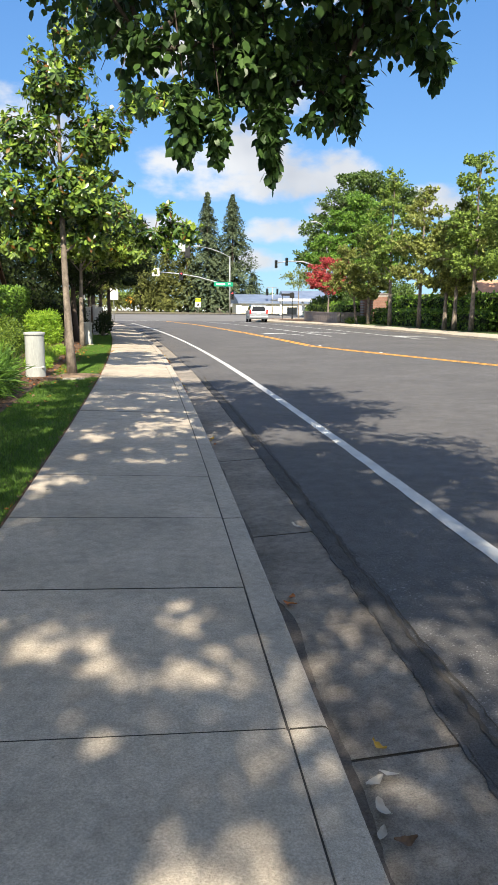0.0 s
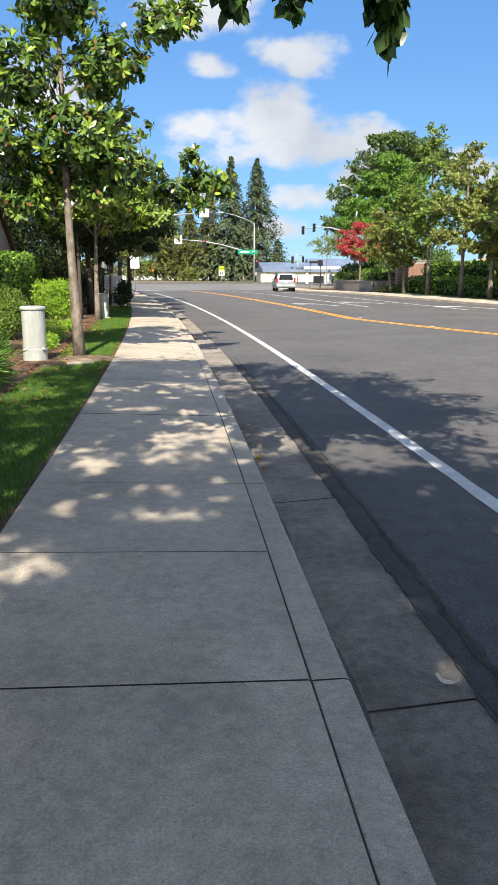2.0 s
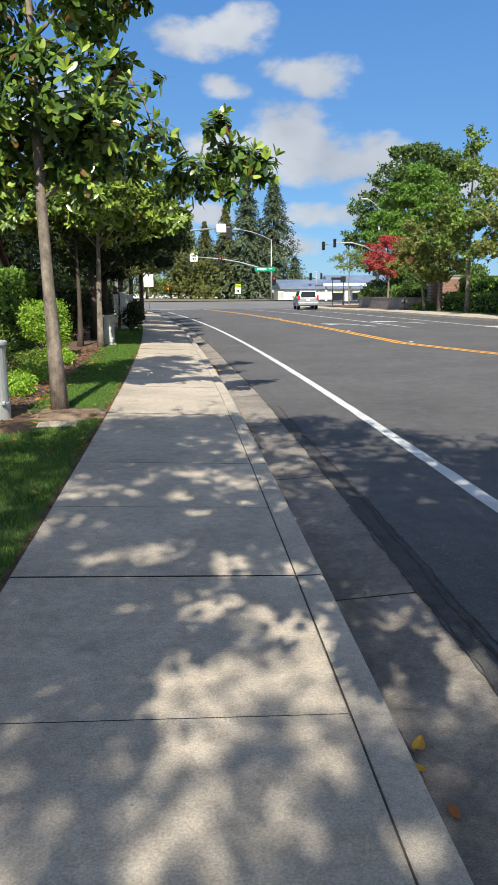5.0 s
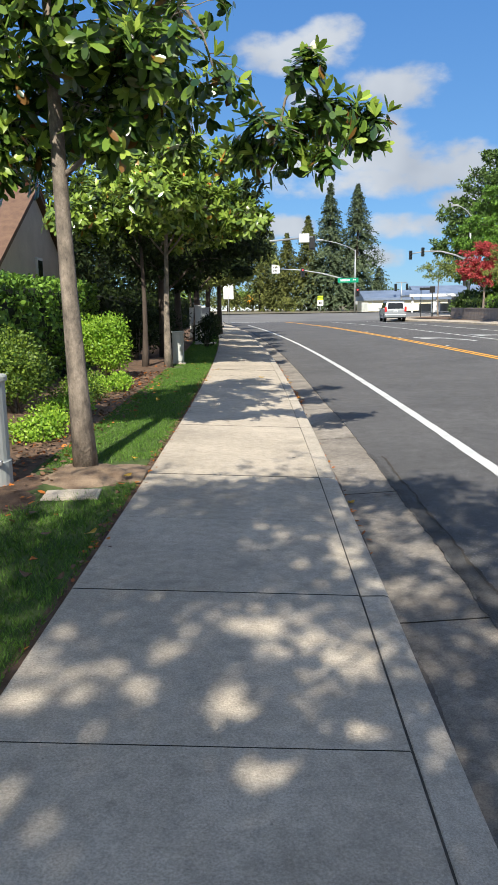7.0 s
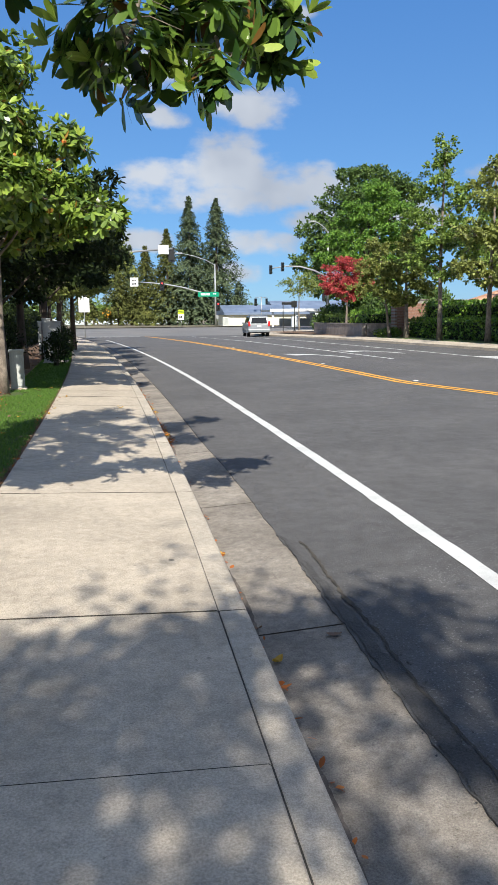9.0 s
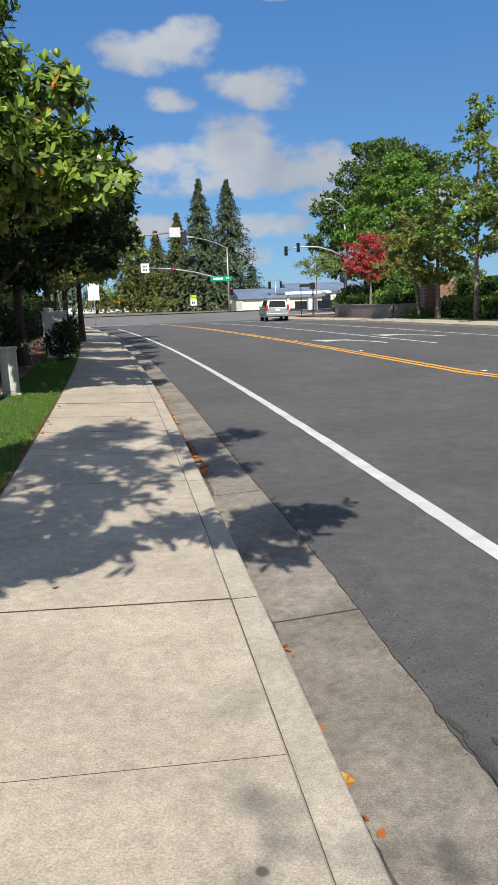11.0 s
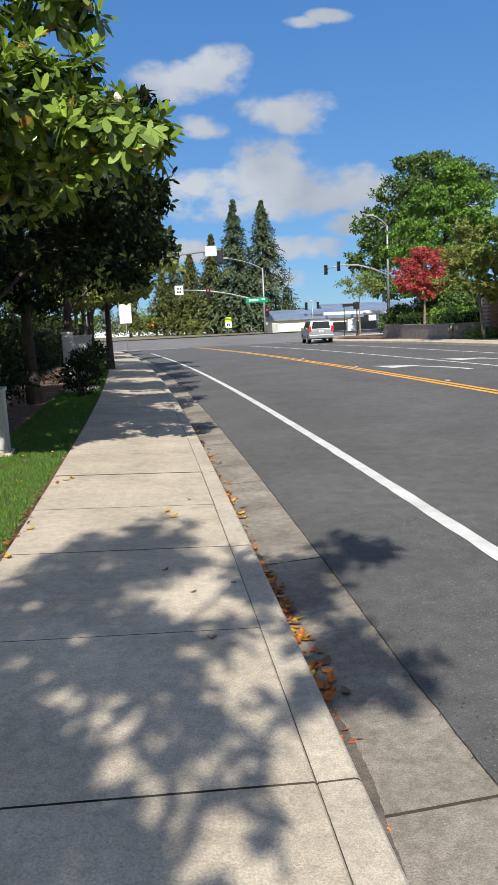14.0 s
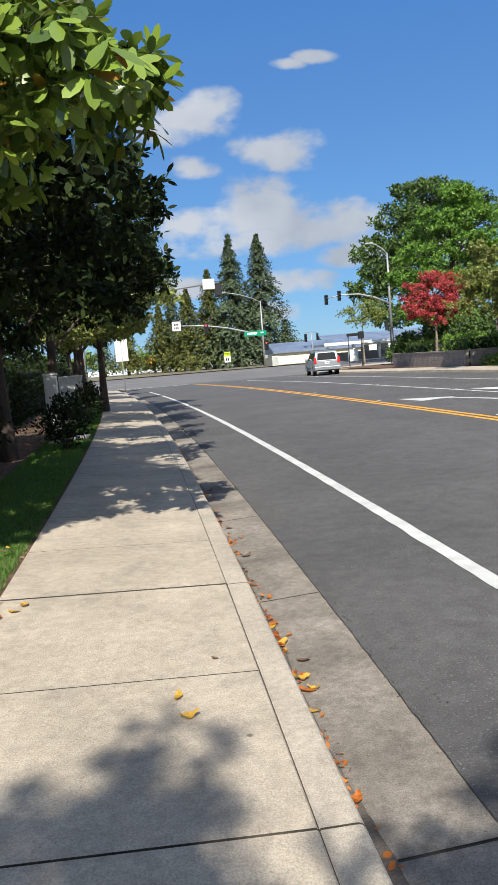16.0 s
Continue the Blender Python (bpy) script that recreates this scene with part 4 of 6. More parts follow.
# dark crowns carry their shade in the leaf colour, olive ones do not
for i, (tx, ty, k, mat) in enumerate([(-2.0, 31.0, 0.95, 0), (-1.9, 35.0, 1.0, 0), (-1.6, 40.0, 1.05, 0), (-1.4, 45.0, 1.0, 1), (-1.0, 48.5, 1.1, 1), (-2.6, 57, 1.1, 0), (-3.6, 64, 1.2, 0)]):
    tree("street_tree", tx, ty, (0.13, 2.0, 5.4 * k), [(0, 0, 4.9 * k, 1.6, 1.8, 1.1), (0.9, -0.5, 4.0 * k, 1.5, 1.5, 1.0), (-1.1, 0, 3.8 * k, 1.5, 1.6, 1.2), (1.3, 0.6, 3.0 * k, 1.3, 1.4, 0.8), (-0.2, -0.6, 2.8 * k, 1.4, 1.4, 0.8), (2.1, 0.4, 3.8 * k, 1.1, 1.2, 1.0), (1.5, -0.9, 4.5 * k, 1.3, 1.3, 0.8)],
         11500, (0.17, 0.085), M_TREE_OLIVE if mat else M_DARK_SHADED, M_BARK_DARK, "broad evergreen street tree with olive leaves" if mat else "broad evergreen street tree, shade put into its dark leaves", 40 + i, group="street trees by the sidewalk", shell=0.35, rough=3)
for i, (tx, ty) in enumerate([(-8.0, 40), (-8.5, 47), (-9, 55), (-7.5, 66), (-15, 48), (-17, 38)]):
    tree("garden_tree", tx, ty, (0.2, 2.0, 7), [(0, 0, 6.2, 2.8, 3.0, 2.0), (1.2, -1, 4.2, 2.4, 2.6, 1.8), (-1.5, 1, 4.0, 2.6, 2.6, 1.8), (0.5, 0, 2.4, 2.6, 3.0, 1.4)], 4200, (0.3, 0.16), M_DARK_SHADED, M_BARK_DARK, "dense dark garden tree behind the hedge", 80 + i, group="garden trees", shell=0.5)


def hedge(name, x0, y0, z0, x1, y1, z1, n, leaf, material, label, seed, round_top=0.12, category="hedge"):
    """A clipped hedge: a near-black box for the shaded inside and a coat of leaves on every side."""
    g = np.random.default_rng(seed)
    cx, cy = (x0 + x1) / 2, (y0 + y1) / 2
    ob = thing(name, cx, cy, z0, label, category)
    hx, hy, hz = (x1 - x0) / 2, (y1 - y0) / 2, z1 - z0
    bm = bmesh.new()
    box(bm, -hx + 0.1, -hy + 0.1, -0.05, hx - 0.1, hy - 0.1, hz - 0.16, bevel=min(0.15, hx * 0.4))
    part("core", bm, M_INNER_SHADE, ob)
    areas = np.array([hx * 2 * hy * 2, hy * 2 * hz, hy * 2 * hz, hx * 2 * hz, hx * 2 * hz])
    f = g.choice(5, n, p=areas / areas.sum())
    a, b = g.uniform(-1, 1, n), g.uniform(0, 1, n)
    P = np.zeros((n, 3))
    N = np.zeros((n, 3))
    P[:, 0] = np.where(f == 0, a * hx, np.where(f == 1, hx, np.where(f == 2, -hx, a * hx)))
    P[:, 1] = np.where(f == 0, (2 * b - 1) * hy, np.where(f < 3, a * hy, np.where(f == 3, -hy, hy)))
    P[:, 2] = np.where(f == 0, hz, b * hz)
    N[:, 0] = np.where(f == 1, 1, np.where(f == 2, -1, 0))
    N[:, 1] = np.where(f == 3, -1, np.where(f == 4, 1, 0))
    N[:, 2] = np.where(f == 0, 1, 0.35)
    lump = np.sin(P[:, 0] * 3.1 + P[:, 1] * 2.3 + seed) * np.sin(P[:, 1] * 1.7 + P[:, 2] * 3.9)
    P += unit(N) * (0.07 * lump + g.uniform(-0.12, 0.05, n))[:, None]
    D = unit(N * 0.4 + g.normal(size=(n, 3)) * 0.8 + np.array([0, 0, 0.25]))
    k = g.uniform(0.7, 1.25, n)
    leaves_mesh("foliage", P, D, unit(N + g.normal(size=(n, 3)) * 0.5), leaf[0] * k, leaf[1] * k, material, ob)
    return ob


def shrub(name, x, y, z, blobs, n, leaf, material, label, seed, category="shrub"):
    g = np.random.default_rng(seed)
    ob = thing(name, x, y, z, label, category)
    stems = []
    for b in blobs:
        for k in range(3):
            e = Vector(b[:3]) + Vector((g.uniform(-0.5, 0.5) * b[3], g.uniform(-0.5, 0.5) * b[4], 0))
            stems.append(([(g.uniform(-0.08, 0.08), g.uniform(-0.08, 0.08), -0.03), e * 0.5, e], [0.02, 0.014, 0.006]))
    tubes("stem", stems, M_BARK, ob, sides=5)
    P, U = cloud_points(g, n, blobs, 0.45)
    P[:, 2] = np.maximum(P[:, 2], 0.01)
    D = unit(U * 0.7 + g.normal(size=P.shape) * 0.6 + np.array([0, 0, 0.35]))
    N = unit(U + np.array([0, 0, 0.6]) + g.normal(size=P.shape) * 0.4)
    k = g.uniform(0.7, 1.2, n)
    leaves_mesh("foliage", P, D, N, leaf[0] * k, leaf[1] * k, material, ob)
    return ob


# sun and tree shade along the ivy are put into two leaf colours
hedge("ivy_hedge", -4.15, 5, 0.0, -3.45, 29, 2.0, 30000, (0.09, 0.07), M_HEDGE, "tall clipped ivy hedge, leaves coloured bright as in sun", 101)
hedge("ivy_hedge", -4.15, 29, 0.0, -3.4, 46, 1.95, 7500, (0.11, 0.08), M_DARK_SHADED, "tall clipped ivy hedge, tree shade put into its leaf colour", 102)
hedge("ivy_hedge", -4.4, 46, 0.0, -3.6, 74, 1.9, 6000, (0.13, 0.09), M_DARK_SHADED, "dark hedge, deep shade put into its leaf colour", 103)
shrub("lime_shrub", -2.55, 24.6, 0.03, [(0, 0, 0.75, 0.6, 0.6, 0.5), (0.2, -0.2, 1.0, 0.4, 0.4, 0.35), (-0.3, 0.2, 0.9, 0.4, 0.4, 0.4), (0.25, -0.3, 0.55, 0.4, 0.4, 0.45)], 8000, (0.055, 0.034), M_LIME, "rounded bright lime green clipped shrub", 110)
shrub("lime_shrub", -2.9, 19.8, 0.03, [(0, 0, 0.55, 0.6, 0.7, 0.45), (-0.2, 0.5, 0.8, 0.45, 0.5, 0.4)], 6500, (0.048, 0.030), M_LIME_DARK, "loose green shrub with pale leaf tips", 111)
shrub("lime_shrub", -2.95, 17.2, 0.03, [(0, 0, 0.55, 0.55, 0.8, 0.5), (0.0, -0.7, 0.4, 0.45, 0.6, 0.4)], 6500, (0.048, 0.030), M_LIME_DARK, "loose green shrub with pale leaf tips", 112)
shrub("lime_shrub", -2.9, 13.8, 0.03, [(0, 0, 0.6, 0.5, 0.9, 0.5), (0.1, 0.9, 0.45, 0.45, 0.7, 0.4)], 6500, (0.048, 0.030), M_LIME_DARK, "loose green shrub with pale leaf tips", 113)
shrub("flax_clump", -2.15, 12.6, 0.03, [(0, 0, 0.35, 0.4, 0.6, 0.35), (0, -0.8, 0.3, 0.35, 0.6, 0.3)], 1600, (0.34, 0.02), M_TREE_GREEN, "clump of dark strap-leaved plants in the bed", 114)
for i, (sx, sy, sr) in enumerate([(-2.1, 19.2, 0.45), (-2.3, 21.0, 0.5), (-2.0, 22.3, 0.4), (-2.6, 22.8, 0.4), (-2.0, 17.6, 0.35), (-2.45, 10.6, 0.5), (-2.3, 9.0, 0.4)]):
    shrub("groundcover_plant", sx, sy, 0.02, [(0, 0, 0.12, sr, sr * 1.2, 0.16), (0.1, 0.3, 0.16, sr * 0.6, sr * 0.7, 0.16)], 2200, (0.040, 0.026), M_LIME_DARK if i % 2 else M_LIME, "low spreading green groundcover plant", 120 + i, "groundcover")
# shrubs under the trees, with the shade painted into their leaves
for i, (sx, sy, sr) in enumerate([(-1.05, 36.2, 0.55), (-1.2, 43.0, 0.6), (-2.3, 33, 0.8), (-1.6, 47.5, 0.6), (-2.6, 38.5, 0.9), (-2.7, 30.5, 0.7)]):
    shrub("dark_shrub", sx, sy, 0.02, [(0, 0, sr * 0.9, sr, sr, sr * 0.8), (0.1, -0.2, sr * 1.5, sr * 0.6, sr * 0.6, sr * 0.5)], 1300, (0.09, 0.045), M_DARK_SHADED, "dark green shrub beside the lawn, shade put into its leaves", 140 + i)

# ---- trees and planting across the street ----
RIGHT = [(53.4, 6.3, 1.15, 1), (49.4, 10.3, 1.6, 0), (44.6, 8.4, 1.5, 1), (41.1, 6.4, 1.0, 1), (39.9, 7.2, 0.9, 1), (37.9, 9.4, 1.55, 0), (33.5, 8.5, 1.2, 0)]
for i, (ty, h, w_, mat) in enumerate(RIGHT):
    tree("street_tree", off(17.6, ty), ty, (0.12, 2.0, h * 0.92),
         [(0.1, 0, h * 0.93, 0.55 * w_, 0.6 * w_, 0.075 * h), (-0.15, 0, h * 0.79, 0.9 * w_, 0.9 * w_, 0.10 * h), (0.65 * w_, 0.2, h * 0.68, 0.8 * w_, 0.8 * w_, 0.09 * h), (-0.7 * w_, 0.1, h * 0.60, 0.85 * w_, 0.9 * w_, 0.09 * h),
          (0.2, -0.5, h * 0.54, 1.0 * w_, 0.9 * w_, 0.09 * h), (1.0 * w_, -0.1, h * 0.46, 0.9 * w_, 0.9 * w_, 0.08 * h), (-0.6 * w_, 0.3, h * 0.42, 1.0 * w_, 1.0 * w_, 0.08 * h), (0.3, 0.2, h * 0.34, 1.1 * w_, 1.0 * w_, 0.06 * h)],
         10500, (0.17, 0.12), M_TREE_OLIVE if mat else M_TREE_MID, M_BARK, "street tree with olive and yellowish leaves" if mat else "tall slim street tree with green leaves", 20 + i, z=0.19, group="street trees across the street", shell=0.3, rough=4)
tree("street_tree", off(17.4, 55.0), 55.0, (0.09, 1.8, 4.6), [(-0.9, 0, 5.0, 0.9, 1.0, 0.7), (-1.5, 0, 4.1, 1.0, 1.1, 0.7), (-0.3, 0, 4.0, 1.0, 1.0, 0.7), (-1.7, 0.1, 3.1, 0.9, 1.0, 0.6), (-0.5, -0.2, 2.9, 1.1, 1.0, 0.6)], 9000, (0.13, 0.08), M_TREE_OLIVE, M_BARK, "small olive tree leaning over the planter corner", 29, z=0.19, lean=(-0.7, 0), group="street trees across the street", shell=0.3, rough=4)
tree("red_tree", 17.5, 63.5, (0.085, 1.3, 4.2), [(0.1, 0, 2.4, 1.3, 1.1, 0.6), (0.5, 0, 4.5, 1.2, 1.3, 0.75), (-0.9, 0, 3.7, 1.15, 1.2, 0.8), (1.1, 0, 3.9, 1.1, 1.1, 0.8), (-1.2, 0, 2.9, 0.95, 1.0, 0.6), (0.6, -0.5, 3.1, 1.2, 1.0, 0.65)], 13500, (0.12, 0.08), M_RED, M_BARK, "small ornamental tree with crimson leaves", 30, z=0.55, shell=0.3, rough=4)
tree("shade_tree", 21.9, 71, (0.3, 2.4, 10.6), [(0.6, 0, 10.7, 2.2, 2.2, 1.1), (-1.3, 0, 9.3, 2.2, 2.2, 1.0), (2.2, 0, 9.2, 2.2, 2.2, 1.1), (-2.0, -0.6, 7.4, 2.2, 2.2, 0.9), (0.4, -1.2, 7.6, 2.4, 2.2, 1.0), (2.9, -0.6, 7.2, 2.2, 2.2, 1.0), (-2.9, -0.5, 5.6, 2.0, 2.0, 0.8), (-0.6, -1.6, 5.4, 2.4, 2.0, 0.9), (2.2, -1.4, 5.0, 2.4, 2.2, 1.0), (-2.9, -0.6, 3.6, 1.6, 1.7, 0.8), (-0.8, -1.6, 3.2, 2.2, 1.8, 0.8)], 46000, (0.21, 0.11), M_TREE_GREEN, M_BARK_DARK, "bright green feathery shade tree behind the planter", 31, z=0.17, shell=0.5, rough=6)
tree("shade_tree", 33.2, 105, (0.5, 4, 18), [(1.5, 0, 18.6, 4.2, 4.0, 2.2), (-3.0, 0, 16.0, 3.8, 3.8, 2.3), (5.0, 0, 16.2, 4.2, 3.8, 2.4), (-5.0, 0, 12.4, 3.4, 3.4, 2.4), (0, -2, 13, 4.4, 3.6, 2.6), (-6.0, 0, 8.6, 2.9, 3.0, 2.2), (-3.4, -2, 8.6, 3.6, 3.0, 2.4), (3.6, -2, 9.0, 4.4, 3.4, 2.6), (-4.6, -1, 5.0, 3.0, 2.6, 1.8), (1.2, -2, 5.0, 4.0, 3.0, 2.0)], 42000, (0.36, 0.22), M_TREE_MASS, M_BARK_DARK, "very tall dark green tree behind the corner", 36, shell=0.55, rough=6)
tree("shade_tree", 38, 78, (0.4, 3, 11), [(0, 0, 11, 3.4, 3.4, 2.3), (-3.4, 0, 8.6, 3.2, 3.2, 2.4), (3.6, 0, 9, 3.4, 3.4, 2.6), (0, -2, 6, 4.6, 3.2, 2.4)], 14000, (0.34, 0.22), M_TREE_MID, M_BARK_DARK, "large green tree behind the street trees", 32, shell=0.5, rough=5)
tree("shade_tree", 33, 60, (0.35, 3, 9), [(0, 0, 8.5, 2.8, 2.8, 2.3), (-2.4, 0, 6.6, 2.6, 2.6, 2.0), (2.6, 0, 6.6, 2.8, 2.8, 2.2)], 11000, (0.28, 0.17), M_TREE_OLIVE, M_BARK_DARK, "greyish green tree behind the hedge", 33, shell=0.5, rough=5)
tree("lime_tree", 21.3, 91, (0.08, 2.4, 5.5), [(0.4, 0, 5.6, 1.2, 1.2, 0.9), (-1.2, 0, 5.0, 1.2, 1.2, 0.6), (1.5, 0, 4.9, 1.5, 1.2, 0.8), (0, 0, 4.2, 1.8, 1.2, 0.6)], 2600, (0.22, 0.1), M_LIME_TREE, M_BARK, "thin young tree with yellow-green leaves at the corner", 34, shell=0.2)

hedge("clipped_hedge", 20.3, 36, 0.15, 21.3, 56.5, 2.2, 9000, (0.17, 0.12), M_HEDGE, "tall dark clipped hedge across the street", 104)
hedge("clipped_hedge", 18.9, 38, 0.15, 19.7, 56.0, 1.25, 6000, (0.15, 0.10), M_HEDGE, "low clipped hedge across the street", 105)
hedge("clipped_hedge", 20.3, 16, 0.15, 21.3, 36, 2.2, 6000, (0.2, 0.14), M_HEDGE, "tall dark clipped hedge across the street", 106)
hedge("clipped_hedge", 17.25, 58.5, 0.6, 19.2, 62, 1.75, 2600, (0.13, 0.09), M_HEDGE, "clipped green hedge in the planter", 107)
hedge("clipped_hedge", 17.6, 64, 0.5, 19.4, 69.3, 1.6, 2400, (0.14, 0.09), M_TREE_MID, "green bushes in the planter", 108)
for i, (sx, sy, sr, st) in enumerate([(20.4, 63.0, 1.5, 1.5), (20.8, 67.0, 1.6, 1.7), (20.0, 71.0, 1.5, 1.5), (22.6, 61.0, 1.5, 1.6), (24.5, 66.0, 1.9, 1.9), (19.2, 74.5, 1.2, 1.2)]):
    shrub("tall_shrub", sx, sy, 0.17, [(0, 0, st * 0.7, sr, sr, st * 0.7), (0.4, -0.4, st * 1.4, sr * 0.8, sr * 0.8, st * 0.5)], 3200, (0.20, 0.12), M_TREE_MASS, "tall dark green shrub behind the planter", 160 + i)
shrub("low_shrub", 17.7, 56.2, 0.17, [(0, 0, 0.25, 0.9, 1.2, 0.3), (0.6, 0.6, 0.3, 0.7, 0.8, 0.3)], 1100, (0.13, 0.08), M_LIME_DARK, "low green shrub beside the far sidewalk", 115)


# ---- planter wall and brick piers ----
def brick_wall(name, p0, p1, height, thick, label, z0=0.1, course=0.2, length=0.4, material=None):
    """A straight wall of blocks in running bond on a mortar core, with a coping."""
    p0, p1 = Vector(p0), Vector(p1)
    run = p1 - p0
    L = run.length
    ob = thing(name, p0.x, p0.y, z0, label, "wall", rz=math.degrees(math.atan2(run.y, run.x)))
    part("mortar", boxes((0.01, -thick / 2 + 0.012, -0.05, L - 0.01, thick / 2 - 0.012, height - 0.005)), material or M_MORTAR, ob)
    me = bpy.data.meshes.new("brick")
    bm = boxes((-length / 2 + 0.006, -thick / 2, -course / 2 + 0.006, length / 2 - 0.006, thick / 2, course / 2 - 0.006), bevel=0.008)
    bm.to_mesh(me)
    bm.free()
    me.materials.append(M_WALLGREY if material else M_BRICK)
    rows = int(height / course)
    for r in range(rows):
        x = length / 2 + (length / 2 if r % 2 else 0)
        while x + length / 2 <= L + 0.01:
            b = new("brick", me)
            b.parent = ob
            b.location = (x, 0, course * (r + 0.5))
            x += length
    part("coping", boxes((-0.03, -thick / 2 - 0.03, height - 0.004, L + 0.03, thick / 2 + 0.03, height + 0.07), bevel=0.012), M_WALLGREY, ob, "grey concrete coping")
    return ob


brick_wall("planter_wall", (17.06, 70, 0), (16.85, 58, 0), 0.85, 0.25, "low grey block planter wall at the corner", material=M_MORTAR)
brick_wall("planter_wall", (17.0, 57.86, 0), (19.4, 57.7, 0), 0.85, 0.25, "short return of the grey block planter wall", material=M_MORTAR)
brick_wall("brick_pier", (18.5, 57.3, 0), (19.35, 57.3, 0), 2.6, 0.7, "tall brown brick pier beside the hedge", course=0.1, length=0.283)
brick_wall("brick_wall", (19.4, 59.6, 0), (26.5, 62, 0), 2.4, 0.3, "brown brick garden wall behind the planter", course=0.2, length=0.6)

# ---- house behind the hedge ----
house = thing("house", -5.0, 29.2, 0.0, "beige stucco house with a clay tile gable roof", "house")
V = [(0, -3.7, 0), (0, 3.7, 0), (0, 3.7, 2.15), (0, 0, 4.35), (0, -3.7, 2.15)]
V2 = [(-9, y, z) for _, y, z in V]
k = 5
mesh_part("wall", V + V2, [(0, 1, 2, 3, 4), (9, 8, 7, 6, 5), (0, 5, 6, 1), (1, 6, 7, 2), (4, 9, 5, 0)], M_STUCCO, house)
sl = math.atan2(2.2, 3.7)
for side in (1, -1):
    run = math.hypot(3.7, 2.2) + 0.4
    V, F = [], []
    for a, (t, zz) in enumerate(((0, 0.0), (run, 0.0), (0, 0.12), (run, 0.12))):
        for xx in (0.14, -9.3):
            V.append((xx, side * (t * math.cos(sl)) - side * zz * 0, 4.40 - t * math.sin(sl) + zz))
    F = [(0, 1, 3, 2), (4, 6, 7, 5), (0, 2, 6, 4), (1, 5, 7, 3), (2, 3, 7, 6), (0, 4, 5, 1)]
    roof = mesh_part("roof", V, F, M_WOODTRIM, house, "clay tile roof slope with brown fascia")
    # rows of barrel tiles on the slope
    me = bpy.data.meshes.new("tile")
    tv, tf = [], []
    for e in (0, 1):
        for s_ in range(7):
            w_ = math.pi * s_ / 6
            tv.append((0.10 * math.cos(w_), e * 0.42, (0.085 + 0.02 * (1 - e)) * math.sin(w_)))
    for s_ in range(6):
        tf.append((s_, s_ + 1, s_ + 8, s_ + 7))
    me.from_pydata(tv, [], tf)
    me.materials.append(M_TILE)
    rot = Matrix.Rotation(-side * sl, 4, "X")
    for r in range(11):
        for c in range(16):
            b = new("tile", me)
            b.parent = roof
            t = 0.02 + r * 0.40
            base = Matrix.Translation((0.05 - c * 0.23, side * t * math.cos(sl), 4.56 - t * math.sin(sl)))
            b.matrix_local = base @ (rot if side == 1 else rot)
            if side == -1:
                b.matrix_local = b.matrix_local @ Matrix.Translation((0, -0.42, 0))
window = part("window", boxes((-0.02, -0.2, 1.95, 0.05, 0.35, 2.75), bevel=0.01), M_SIGNWHITE, house, "white framed window")
part("pane", boxes((0.051, -0.13, 2.02, 0.058, 0.28, 2.68)), M_GLASS, window)
neighbour = thing("house", 29, 66, 0, "low house with a red-brown roof behind the trees", "house", rz=-20)
part("wall", boxes((0, 0, 0, 16, 9, 2.6)), M_STUCCO, neighbour)
V = [(-0.6, -0.6, 2.55), (16.6, -0.6, 2.55), (16.6, 9.6, 2.55), (-0.6, 9.6, 2.55), (4, 4.5, 4.1), (12, 4.5, 4.1)]
mesh_part("roof", V, [(0, 1, 5, 4), (1, 2, 5), (2, 3, 4, 5), (3, 0, 4), (3, 2, 1, 0)], M_TILE, neighbour)

# ---- utility boxes on the lawn ----
def ring_solid(profile, sides=28):
    """A turned solid from (radius, height) pairs."""
    V, F = [], []
    for r, z in profile:
        for s in range(sides):
            w = 2 * math.pi * s / sides
            V.append((r * math.cos(w), r * math.sin(w), z))
    for i in range(len(profile) - 1):
        for s in range(sides):
            t = (s + 1) % sides
            F.append((i * sides + s, i * sides + t, (i + 1) * sides + t, (i + 1) * sides + s))
    F.append(tuple(range(sides))[::-1])
    n = (len(profile) - 1) * sides
    F.append(tuple(range(n, n + sides)))
    return V, F


ped = thing("utility_pedestal", -1.80, 15.45, 0.02, "pale grey round utility pedestal with a capped lid", "utility pedestal")
V, F = ring_solid([(0.20, -0.03), (0.20, 0.22), (0.195, 0.225)])
mesh_part("base", V, F, M_GREYBOX, ped)
V, F = ring_solid([(0.193, 0.222), (0.19, 0.235), (0.19, 0.865), (0.193, 0.87)])
mesh_part("body", V, F, M_GREYBOX, ped)
V, F = ring_solid([(0.205, 0.868), (0.21, 0.875), (0.21, 0.905), (0.20, 0.918), (0.16, 0.925)])
mesh_part("lid", V, F, M_GREYBOX, ped)
part("latch", boxes((0.14, -0.17, 0.21, 0.18, -0.13, 0.25), bevel=0.006), M_STEEL, ped)

cover = thing("valve_cover", -1.04, 15.12, 0.02, "flat grey concrete utility cover in the grass", "utility cover", rz=4)
part("lid", boxes((-0.19, -0.12, -0.02, 0.19, 0.12, 0.022), bevel=0.005), M_KERB, cover)
part("rim", boxes((-0.215, -0.145, -0.03, 0.215, 0.145, 0.014), bevel=0.004), M_KERB, cover)


